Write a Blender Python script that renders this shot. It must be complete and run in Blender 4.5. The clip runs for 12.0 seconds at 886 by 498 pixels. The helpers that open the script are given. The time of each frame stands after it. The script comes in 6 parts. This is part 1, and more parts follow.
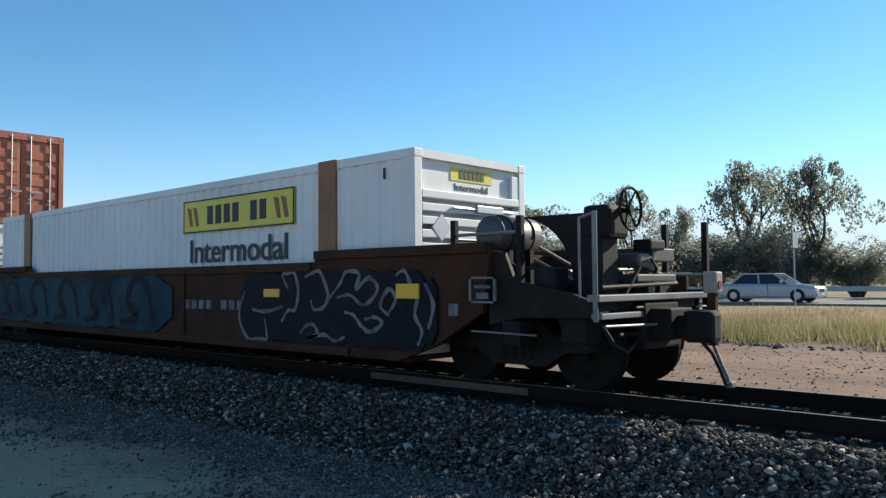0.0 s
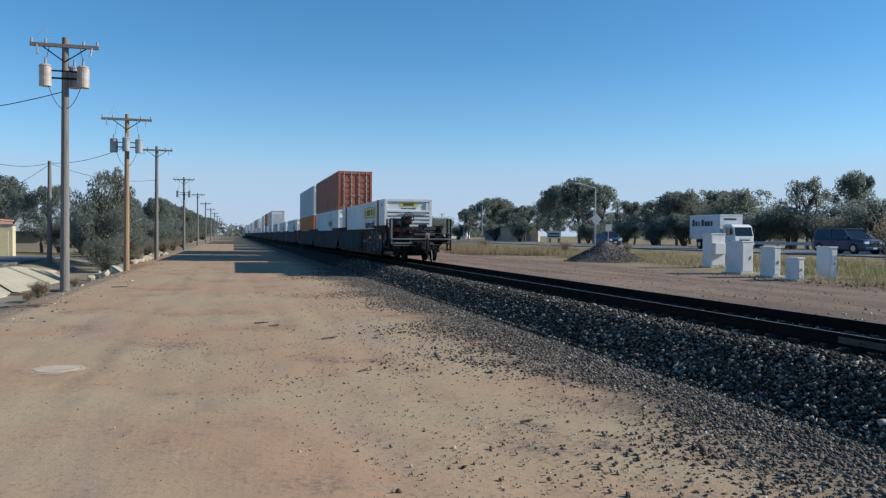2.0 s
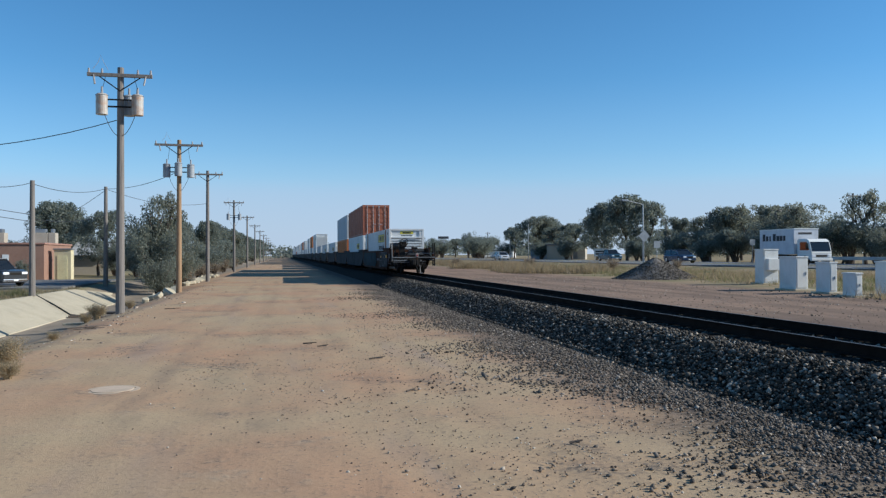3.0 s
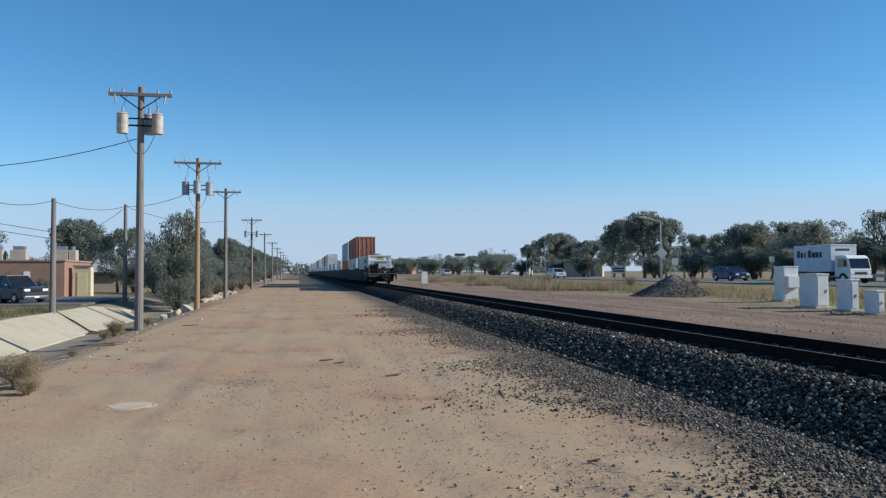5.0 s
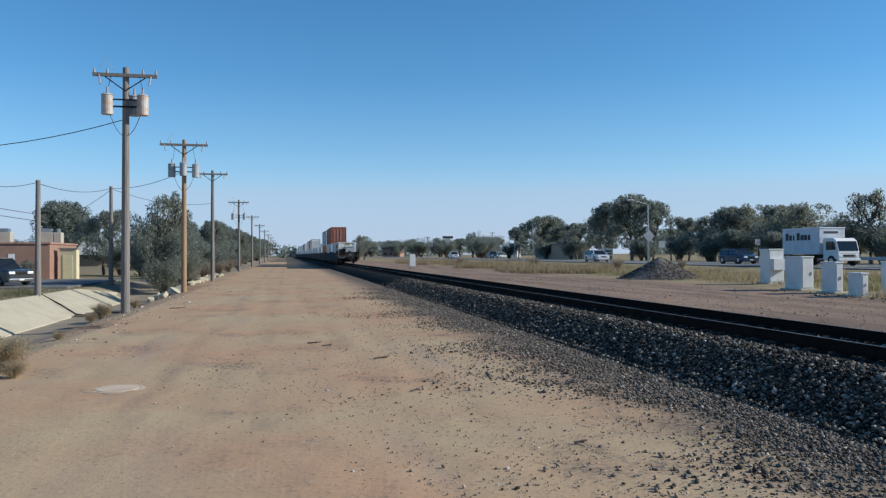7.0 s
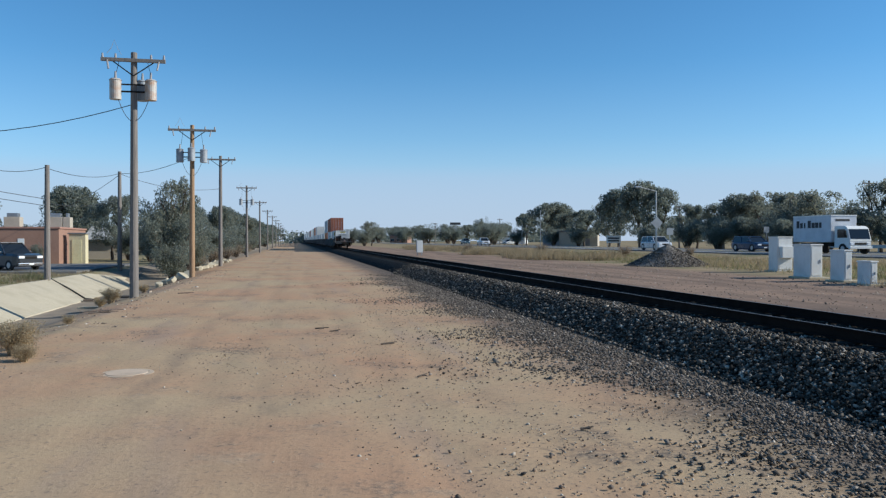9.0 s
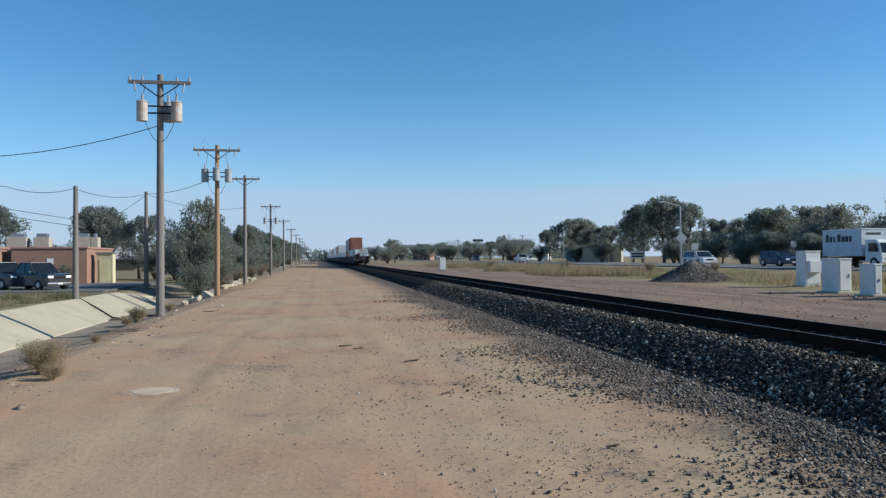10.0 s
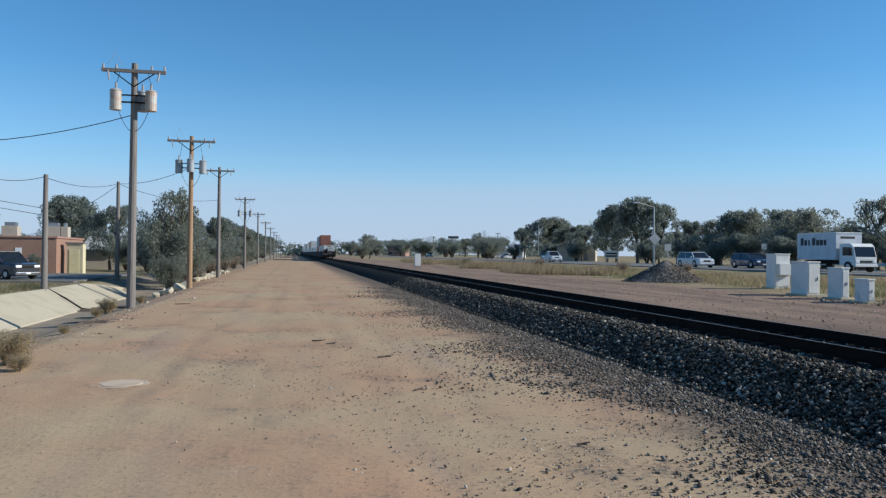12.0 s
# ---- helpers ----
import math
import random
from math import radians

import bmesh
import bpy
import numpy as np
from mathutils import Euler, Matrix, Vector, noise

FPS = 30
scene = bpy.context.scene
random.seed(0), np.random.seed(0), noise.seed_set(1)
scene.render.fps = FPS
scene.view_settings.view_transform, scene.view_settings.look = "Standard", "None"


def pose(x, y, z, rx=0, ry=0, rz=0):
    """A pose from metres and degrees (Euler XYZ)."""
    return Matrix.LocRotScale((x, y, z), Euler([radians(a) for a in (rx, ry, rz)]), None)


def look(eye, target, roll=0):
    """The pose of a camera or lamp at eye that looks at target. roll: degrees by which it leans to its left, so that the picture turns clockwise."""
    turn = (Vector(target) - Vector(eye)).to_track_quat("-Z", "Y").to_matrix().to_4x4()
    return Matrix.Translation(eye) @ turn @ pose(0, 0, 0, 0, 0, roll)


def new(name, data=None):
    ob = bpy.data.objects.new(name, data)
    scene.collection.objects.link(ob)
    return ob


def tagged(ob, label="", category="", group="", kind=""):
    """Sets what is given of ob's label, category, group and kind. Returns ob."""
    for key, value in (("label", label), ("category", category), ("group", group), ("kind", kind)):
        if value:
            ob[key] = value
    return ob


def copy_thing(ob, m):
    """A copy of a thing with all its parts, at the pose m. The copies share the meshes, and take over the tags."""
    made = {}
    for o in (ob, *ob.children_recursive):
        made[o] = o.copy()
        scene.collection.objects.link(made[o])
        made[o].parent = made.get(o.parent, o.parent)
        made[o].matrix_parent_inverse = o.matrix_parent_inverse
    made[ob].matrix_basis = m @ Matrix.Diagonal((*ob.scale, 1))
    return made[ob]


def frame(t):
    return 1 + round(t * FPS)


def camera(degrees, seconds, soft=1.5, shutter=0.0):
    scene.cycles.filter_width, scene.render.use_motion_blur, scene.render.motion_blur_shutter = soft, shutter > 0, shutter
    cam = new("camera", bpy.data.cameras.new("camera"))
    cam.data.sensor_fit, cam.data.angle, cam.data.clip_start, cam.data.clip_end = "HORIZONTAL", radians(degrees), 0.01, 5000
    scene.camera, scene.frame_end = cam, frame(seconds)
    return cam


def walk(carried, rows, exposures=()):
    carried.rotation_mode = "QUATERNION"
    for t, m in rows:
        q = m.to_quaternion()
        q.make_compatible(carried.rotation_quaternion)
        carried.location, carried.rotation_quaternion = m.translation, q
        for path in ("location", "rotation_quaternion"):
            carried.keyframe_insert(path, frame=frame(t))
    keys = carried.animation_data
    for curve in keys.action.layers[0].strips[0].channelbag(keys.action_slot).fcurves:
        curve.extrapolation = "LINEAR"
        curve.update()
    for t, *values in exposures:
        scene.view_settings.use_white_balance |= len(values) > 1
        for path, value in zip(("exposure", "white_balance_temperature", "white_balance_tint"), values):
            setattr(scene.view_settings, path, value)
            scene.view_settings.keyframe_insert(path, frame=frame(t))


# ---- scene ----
# The camera stands by the dirt track and pans. x: to the right of the line, y: along the line, z: up from the dirt.
EYE = (0.0, 0.0, 2.05)
LOOK = [  # seconds, yaw, pitch, roll
    (0.0, -47.60, 2.49, -0.44), (0.1, -44.11, 2.62, -0.48), (0.3, -36.62, 2.00, -0.31), (0.5, -29.88, -0.57, 0.02),
    (0.7, -24.70, -1.55, -0.10), (0.9, -20.98, -0.94, 0.10), (1.0, -20.48, -0.92, 0.30), (1.4, -17.62, -1.73, 0.35),
    (1.5, -16.57, -1.70, 0.32), (2.0, -15.16, -1.01, 0.38), (2.5, -13.19, -0.05, 0.12), (3.0, -11.76, 0.41, -0.31),
    (4.8, -10.54, 1.69, -0.30), (5.0, -10.55, 1.68, -0.29), (5.5, -9.98, 1.76, -0.44), (6.0, -10.37, 1.32, -0.48),
    (6.5, -10.45, 0.35, -0.45), (7.0, -11.43, 0.39, -0.28), (9.0, -10.88, -0.62, -0.04), (9.5, -9.86, 0.17, -0.29),
    (10.0, -9.20, 0.64, -0.47), (10.5, -8.26, -0.28, -0.27), (11.0, -10.02, -0.60, -0.08), (11.5, -10.42, -0.77, 0.34),
    (12.0, -11.03, 0.38, 0.56)]
cam = camera(59.5, 12.0, soft=1.3)
walk(cam, [(t, Matrix.Translation(EYE) @ pose(0, 0, 0, 0, 0, yaw) @ pose(0, 0, 0, 90 + pitch) @ pose(0, 0, 0, 0, 0, roll))
           for t, yaw, pitch, roll in LOOK],
     exposures=[(0.0, 0.40, 6400, 7), (0.5, 0.28, 6200, 7), (1.0, 0.05, 5800, 7), (3.0, -0.07, 5700, 7), (12.0, -0.07, 5700, 7)])

# ---- light: a low afternoon sun from the right, a clear sky ----
SUN = Vector((1.92, -0.46, 1.0)).normalized()
elevation = math.asin(SUN.z)
world = bpy.data.worlds.new("sky")
scene.world = world
world.use_nodes = True
wn = world.node_tree.nodes
sky = wn.new("ShaderNodeTexSky")
sky.sky_type = 'NISHITA'
sky.sun_disc = False
sky.sun_elevation = elevation
sky.sun_rotation = math.atan2(SUN.x, SUN.y)
sky.altitude = 1300
sky.air_density, sky.dust_density, sky.ozone_density = 1.0, 0.14, 2.4
wn["Background"].inputs["Strength"].default_value = 0.128
deep = wn.new("ShaderNodeHueSaturation")     # the clear, deep blue of dry air
deep.inputs["Hue"].default_value, deep.inputs["Saturation"].default_value = 0.4975, 1.2
world.node_tree.links.new(sky.outputs[0], deep.inputs["Color"])
tone = wn.new("ShaderNodeMix")
tone.data_type, tone.blend_type = 'RGBA', 'MULTIPLY'
tone.inputs[0].default_value, tone.inputs[7].default_value = 1.0, (0.95, 1.075, 1.05, 1)
world.node_tree.links.new(deep.outputs[0], tone.inputs[6])
# pale dust haze low round the whole horizon
haze = wn.new("ShaderNodeMix")
haze.data_type = 'RGBA'
haze.inputs[7].default_value = (4.0, 4.5, 5.5, 1)
height_of = wn.new("ShaderNodeSeparateXYZ")
world.node_tree.links.new(wn.new("ShaderNodeTexCoord").outputs["Generated"], height_of.inputs[0])
low_air = wn.new("ShaderNodeValToRGB")
low_air.color_ramp.interpolation = 'B_SPLINE'
thick = low_air.color_ramp.elements
while len(thick) < 6:
    thick.new(0.5)
for e, (at_height, amount) in zip(thick, ((0.0, 0.92), (0.055, 0.80), (0.080, 0.70), (0.098, 0.34), (0.13, 0.20), (0.22, 0.0))):
    e.position, e.color = at_height, (amount, amount, amount, 1)
world.node_tree.links.new(height_of.outputs["Z"], low_air.inputs["Fac"])
world.node_tree.links.new(low_air.outputs[0], haze.inputs[0])
world.node_tree.links.new(tone.outputs[2], haze.inputs[6])
world.node_tree.links.new(haze.outputs[2], wn["Background"].inputs[0])
sun = bpy.data.lights.new("sun", 'SUN')
sun.energy, sun.angle, sun.color = 6.0, radians(0.5), (1.0, 0.90, 0.74)
sun_ob = new("sun", sun)
sun_ob.matrix_world = look(SUN * 50, (0, 0, 0))

# ---- materials ----


def link(m, a, b):
    m.node_tree.links.new(a, b)


def node(m, kind, **values):
    n = m.node_tree.nodes.new(kind)
    for k, v in values.items():
        n.inputs[k.replace("_", " ")].default_value = v
    return n


def mixed(m, fac, a, b, blend='MIX'):
    n = m.node_tree.nodes.new("ShaderNodeMix")
    n.data_type, n.blend_type = 'RGBA', blend
    for socket, v in ((n.inputs[0], fac), (n.inputs[6], a), (n.inputs[7], b)):
        if hasattr(v, "links"):
            link(m, v, socket)
        else:
            socket.default_value = (*v, 1) if isinstance(v, tuple) and len(v) == 3 else v
    return n.outputs[2]


def ramp(m, value, lo, hi):
    n = m.node_tree.nodes.new("ShaderNodeMapRange")
    n.interpolation_type = 'SMOOTHSTEP'
    n.inputs[1].default_value, n.inputs[2].default_value = lo, hi
    link(m, value, n.inputs[0])
    return n.outputs[0]


def clouds(m, coords, scale, detail=4.0, rough=0.6, stretch=None):
    if stretch:
        mp = m.node_tree.nodes.new("ShaderNodeMapping")
        mp.inputs["Scale"].default_value = stretch
        link(m, coords, mp.inputs[0])
        coords = mp.outputs[0]
    n = node(m, "ShaderNodeTexNoise", Scale=scale, Detail=detail, Roughness=rough)
    link(m, coords, n.inputs["Vector"])
    return n.outputs[0]


def surface(name, color, other=None, rough=0.7, metal=0.0, grain=8.0, stain=0.8, bump=0.2, depth=0.01, vary=0.0, stretch=None,
            dirt=0.25, coat=0.0, spec=0.5):
    """A surface with fine grain and larger stains, at real size."""
    m = bpy.data.materials.new(name)
    m.use_nodes = True
    b = m.node_tree.nodes["Principled BSDF"]
    at = m.node_tree.nodes.new("ShaderNodeTexCoord").outputs["Object"]
    other = other or tuple(c * 0.6 for c in color)
    big, fine = clouds(m, at, stain, 5, 0.65, stretch), clouds(m, at, grain, 6, 0.7, stretch)
    col = mixed(m, ramp(m, big, 0.42, 0.72), color, other)
    dark = tuple(c * (1 - dirt) for c in color)
    n = m.node_tree.nodes.new("ShaderNodeMath")
    n.operation = 'MULTIPLY'
    link(m, ramp(m, fine, 0.45, 0.75), n.inputs[0])
    n.inputs[1].default_value = 0.7
    col = mixed(m, n.outputs[0], col, dark)
    if vary:
        info = m.node_tree.nodes.new("ShaderNodeObjectInfo")
        hsv = node(m, "ShaderNodeHueSaturation")
        v = m.node_tree.nodes.new("ShaderNodeMapRange")
        v.inputs[3].default_value, v.inputs[4].default_value = 1 - vary, 1 + vary
        link(m, info.outputs["Random"], v.inputs[0])
        link(m, v.outputs[0], hsv.inputs["Value"])
        link(m, col, hsv.inputs["Color"])
        col = hsv.outputs[0]
    link(m, col, b.inputs["Base Color"])
    r = m.node_tree.nodes.new("ShaderNodeMapRange")
    r.inputs[3].default_value, r.inputs[4].default_value = max(0.05, rough - 0.12), min(1, rough + 0.12)
    link(m, big, r.inputs[0])
    link(m, r.outputs[0], b.inputs["Roughness"])
    b.inputs["Metallic"].default_value = metal
    b.inputs["Coat Weight"].default_value = coat
    b.inputs["Specular IOR Level"].default_value = spec
    if bump:
        bp = node(m, "ShaderNodeBump", Strength=bump, Distance=depth)
        link(m, fine, bp.inputs["Height"])
        link(m, bp.outputs[0], b.inputs["Normal"])
    return m


def islands(name, colors, rough=0.9, dust=None):
    """Pieces of one mesh, each with its own tone."""
    m = bpy.data.materials.new(name)
    m.use_nodes = True
    b = m.node_tree.nodes["Principled BSDF"]
    g = m.node_tree.nodes.new("ShaderNodeNewGeometry")
    cr = m.node_tree.nodes.new("ShaderNodeValToRGB")
    e = cr.color_ramp.elements
    while len(e) < len(colors):
        e.new(0.5)
    for i, c in enumerate(colors):
        e[i].position, e[i].color = i / (len(colors) - 1), (*c, 1)
    link(m, g.outputs["Random Per Island"], cr.inputs[0])
    col = cr.outputs[0]
    if dust:
        at = m.node_tree.nodes.new("ShaderNodeTexCoord").outputs["Object"]
        col = mixed(m, ramp(m, clouds(m, at, 0.7), 0.45, 0.7), col, dust)
    link(m, col, b.inputs["Base Color"])
    b.inputs["Roughness"].default_value = rough
    b.inputs["Specular IOR Level"].default_value = 0.08
    return m


def foliage(name, colors):
    """Leaves: matt, with some light passing through."""
    m = islands(name, colors, 0.5)
    b = m.node_tree.nodes["Principled BSDF"]
    b.inputs["Specular IOR Level"].default_value = 0.5
    thin = m.node_tree.nodes.new("ShaderNodeBsdfTranslucent")
    link(m, b.inputs["Base Color"].links[0].from_socket, thin.inputs[0])
    mix = m.node_tree.nodes.new("ShaderNodeMixShader")
    mix.inputs[0].default_value = 0.62
    link(m, b.outputs[0], mix.inputs[1])
    link(m, thin.outputs[0], mix.inputs[2])
    link(m, mix.outputs[0], m.node_tree.nodes["Material Output"].inputs[0])
    return m


def plain(name, color, rough=0.5, metal=0.0):
    m = bpy.data.materials.new(name)
    m.use_nodes = True
    b = m.node_tree.nodes["Principled BSDF"]
    b.inputs["Base Color"].default_value = (*color, 1)
    b.inputs["Roughness"].default_value, b.inputs["Metallic"].default_value = rough, metal
    return m


def ground_material():
    """Dirt with ruts and gravel, dry grass beside it; changes across the line, with ragged edges."""
    m = bpy.data.materials.new("ground")
    m.use_nodes = True
    b = m.node_tree.nodes["Principled BSDF"]
    at = m.node_tree.nodes.new("ShaderNodeTexCoord").outputs["Object"]
    sep = m.node_tree.nodes.new("ShaderNodeSeparateXYZ")
    link(m, at, sep.inputs[0])
    big, mid = clouds(m, at, 0.22, 4, 0.55), clouds(m, at, 0.9, 6, 0.7)
    fine, long = clouds(m, at, 14, 6, 0.75), clouds(m, at, 0.8, 5, 0.6, (1.0, 0.12, 1.0))
    wob = m.node_tree.nodes.new("ShaderNodeMath")
    wob.operation = 'MULTIPLY_ADD'
    link(m, mid, wob.inputs[0])
    wob.inputs[1].default_value = 2.4
    link(m, sep.outputs[0], wob.inputs[2])
    x = wob.outputs[0]          # about x + 1.2, ragged
    col = mixed(m, ramp(m, big, 0.35, 0.65), (0.44, 0.325, 0.20), (0.445, 0.272, 0.165))
    col = mixed(m, ramp(m, long, 0.50, 0.80), col, (0.36, 0.262, 0.196))
    col = mixed(m, ramp(m, mid, 0.55, 0.8), col, (0.51, 0.39, 0.265))
    # two faint wheel tracks
    for at_x, way in ((-1.95, 0.55), (-0.35, 0.35)):
        off = m.node_tree.nodes.new("ShaderNodeMath")
        off.operation = 'MULTIPLY_ADD'
        link(m, clouds(m, at, 0.35, 3, 0.5), off.inputs[0])
        off.inputs[1].default_value = 0.9
        link(m, sep.outputs[0], off.inputs[2])
        gap = m.node_tree.nodes.new("ShaderNodeMath")
        gap.operation = 'SUBTRACT'
        link(m, off.outputs[0], gap.inputs[0])
        gap.inputs[1].default_value = at_x + 0.45
        size = m.node_tree.nodes.new("ShaderNodeMath")
        size.operation = 'ABSOLUTE'
        link(m, gap.outputs[0], size.inputs[0])
        band = m.node_tree.nodes.new("ShaderNodeMapRange")
        for k, val in enumerate((0.04, 0.26, way, 0.0)):
            band.inputs[k + 1].default_value = val
        link(m, size.outputs[0], band.inputs[0])
        worn = m.node_tree.nodes.new("ShaderNodeMath")
        worn.operation = 'MULTIPLY'
        link(m, band.outputs[0], worn.inputs[0])
        link(m, ramp(m, clouds(m, at, 0.5, 5, 0.7, (1.0, 0.35, 1.0)), 0.42, 0.62), worn.inputs[1])
        col = mixed(m, worn.outputs[0], col, (0.22, 0.165, 0.125))
    grit = m.node_tree.nodes.new("ShaderNodeMath")
    grit.operation = 'MULTIPLY'
    link(m, ramp(m, fine, 0.52, 0.68), grit.inputs[0])
    grit.inputs[1].default_value = 0.75
    col = mixed(m, grit.outputs[0], col, (0.20, 0.155, 0.12))
    # darker worn patches with coarse grit in them
    patch = m.node_tree.nodes.new("ShaderNodeMath")
    patch.operation = 'MULTIPLY'
    link(m, ramp(m, clouds(m, at, 0.45, 6, 0.7), 0.52, 0.66), patch.inputs[0])
    link(m, ramp(m, clouds(m, at, 9, 5, 0.8), 0.42, 0.60), patch.inputs[1])
    col = mixed(m, patch.outputs[0], col, (0.17, 0.135, 0.105))
    # grey gravel spread towards the rails
    grey = mixed(m, ramp(m, fine, 0.4, 0.62), (0.205, 0.16, 0.127), (0.055, 0.046, 0.038))
    col = mixed(m, ramp(m, x, 4.7, 6.9), col, grey)
    # beyond the rails: dirt again, then dry grass, then soil under the trees
    red = mixed(m, ramp(m, long, 0.38, 0.66), (0.31, 0.212, 0.15), (0.175, 0.125, 0.095))
    red = mixed(m, ramp(m, mid, 0.45, 0.68), red, (0.225, 0.16, 0.12))
    red = mixed(m, grit.outputs[0], red, (0.13, 0.10, 0.08))
    col = mixed(m, ramp(m, x, 12.6, 14.0), col, red)
    straw = mixed(m, ramp(m, big, 0.4, 0.62), (0.33, 0.245, 0.15), (0.22, 0.19, 0.105))
    col = mixed(m, ramp(m, x, 22.0, 25.0), col, straw)
    # the left verge
    weeds = mixed(m, ramp(m, mid, 0.42, 0.66), (0.22, 0.19, 0.10), (0.33, 0.27, 0.18))
    turn = m.node_tree.nodes.new("ShaderNodeMath")
    turn.operation = 'MULTIPLY'
    link(m, x, turn.inputs[0])
    turn.inputs[1].default_value = -1.0
    silt = mixed(m, ramp(m, mid, 0.4, 0.65), (0.31, 0.25, 0.185), (0.25, 0.205, 0.155))
    col = mixed(m, ramp(m, turn.outputs[0], 5.0, 6.6), col, silt)
    col = mixed(m, ramp(m, turn.outputs[0], 10.6, 11.6), col, weeds)
    link(m, col, b.inputs["Base Color"])
    b.inputs["Roughness"].default_value = 0.95
    b.inputs["Specular IOR Level"].default_value = 0.06
    bp = node(m, "ShaderNodeBump", Strength=0.4, Distance=0.02)
    link(m, fine, bp.inputs["Height"])
    bp2 = node(m, "ShaderNodeBump", Strength=0.25, Distance=0.08)
    link(m, mid, bp2.inputs["Height"])
    link(m, bp2.outputs[0], bp.inputs["Normal"])
    link(m, bp.outputs[0], b.inputs["Normal"])
    return m


GROUND = ground_material()
CONCRETE = surface("concrete", (0.47, 0.405, 0.29), (0.38, 0.325, 0.23), 0.9, grain=10, stain=0.6, bump=0.3)
# Dark stone pushed near-black for the bank's shade, pale for its sunlit specks.
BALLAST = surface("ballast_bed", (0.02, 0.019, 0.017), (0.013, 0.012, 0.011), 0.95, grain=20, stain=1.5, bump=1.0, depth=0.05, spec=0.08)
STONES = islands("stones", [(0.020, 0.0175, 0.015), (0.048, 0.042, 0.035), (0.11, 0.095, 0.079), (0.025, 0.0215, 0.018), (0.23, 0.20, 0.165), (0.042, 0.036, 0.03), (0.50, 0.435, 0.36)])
GRAVEL = islands("gravel", [(0.04, 0.034, 0.029), (0.115, 0.097, 0.08), (0.20, 0.168, 0.138), (0.065, 0.055, 0.046), (0.36, 0.31, 0.26)])
PEBBLE = islands("pebbles", [(0.10, 0.075, 0.055), (0.26, 0.2, 0.15), (0.15, 0.12, 0.1), (0.36, 0.29, 0.22), (0.5, 0.45, 0.38)])
STONE_ONE = surface("single_stone", (0.09, 0.078, 0.066), (0.04, 0.034, 0.028), 0.9, grain=14, stain=5, vary=0.85, spec=0.08)
# Tie wood darkened to carry the shadow lying between the rails.
TIE = surface("shaded_tie_wood", (0.028, 0.023, 0.019), (0.055, 0.047, 0.039), 0.9, grain=12, stain=3, bump=0.5, vary=0.3, spec=0.08)
# Rust taken near-black so the rail sides hold their shade in the colour.
RAIL = surface("shaded_rail_rust", (0.020, 0.014, 0.011), (0.012, 0.009, 0.0075), 0.9, 0.0, grain=30, stain=3, spec=0.08)
RAILTOP = surface("rail_head", (0.34, 0.32, 0.30), (0.2, 0.17, 0.15), 0.5, 0.7, grain=60, stain=2, bump=0.05)
BAR = surface("joint_bar", (0.12, 0.095, 0.075), (0.08, 0.062, 0.05), 0.85, 0.0, spec=0.08)
ASPHALT = surface("asphalt", (0.16, 0.155, 0.15), (0.12, 0.115, 0.11), 0.9, grain=20, stain=0.3)
STEEL = surface("zinc", (0.42, 0.43, 0.44), (0.30, 0.30, 0.31), 0.45, 0.8, grain=12)
POLE = surface("pole_wood", (0.21, 0.185, 0.165), (0.14, 0.125, 0.115), 0.9, grain=14, stain=2.0, bump=0.5, stretch=(6, 6, 0.5))
POLE_TAN = surface("pole_wood_new", (0.34, 0.215, 0.12), (0.24, 0.155, 0.09), 0.9, grain=14, stain=2.0, bump=0.5, stretch=(6, 6, 0.5))
DRUM = surface("transformer_paint", (0.46, 0.45, 0.42), (0.40, 0.22, 0.12), 0.6, 0.1, grain=5, stain=2.2)
DRUM_GREY = surface("transformer_grey", (0.34, 0.36, 0.38), (0.24, 0.25, 0.27), 0.55, 0.1)
WIRE = plain("wire", (0.03, 0.03, 0.032), 0.6)
PORCELAIN = plain("porcelain", (0.33, 0.31, 0.30), 0.3)
WHITE_BOX = surface("container_white", (0.74, 0.74, 0.72), (0.63, 0.63, 0.61), 0.55, grain=3, stain=0.35, bump=0.05, dirt=0.12)
GREY_BOX = surface("container_grey", (0.52, 0.54, 0.56), (0.44, 0.46, 0.48), 0.55, grain=3, stain=0.4, bump=0.05)
ORANGE_BOX = surface("container_orange", (0.40, 0.13, 0.065), (0.26, 0.085, 0.048), 0.6, grain=3, stain=0.9, bump=0.08, dirt=0.5, stretch=(2.2, 1.0, 0.5))
ORANGE2 = surface("container_bright_orange", (0.62, 0.20, 0.05), (0.45, 0.14, 0.04), 0.6, grain=3, stain=0.7)
BROWN_PAINT = surface("brown_strip", (0.30, 0.135, 0.055), (0.22, 0.10, 0.045), 0.65, grain=5, stain=1.0)
YELLOW = surface("yellow_sign", (0.72, 0.60, 0.07), (0.62, 0.5, 0.07), 0.5, grain=4, dirt=0.15, bump=0)
REFLECT = plain("yellow_reflector", (0.80, 0.44, 0.02), 0.4)
INK = plain("black_print", (0.025, 0.028, 0.035), 0.6)
WELL_BROWN = surface("well_brown", (0.070, 0.032, 0.019), (0.036, 0.022, 0.016), 0.75, grain=6, stain=1.1, bump=0.15, spec=0.08)
WELL_TEAL = surface("well_teal", (0.034, 0.068, 0.082), (0.018, 0.03, 0.037), 0.75, grain=6, stain=0.9, spec=0.08)
WELL_GREY = surface("well_grey", (0.055, 0.057, 0.06), (0.032, 0.032, 0.034), 0.75, grain=6, stain=0.9, spec=0.08)
GRAFFITI = surface("graffiti_dark", (0.012, 0.013, 0.017), (0.02, 0.023, 0.032), 0.6, grain=5, stain=2, spec=0.08)
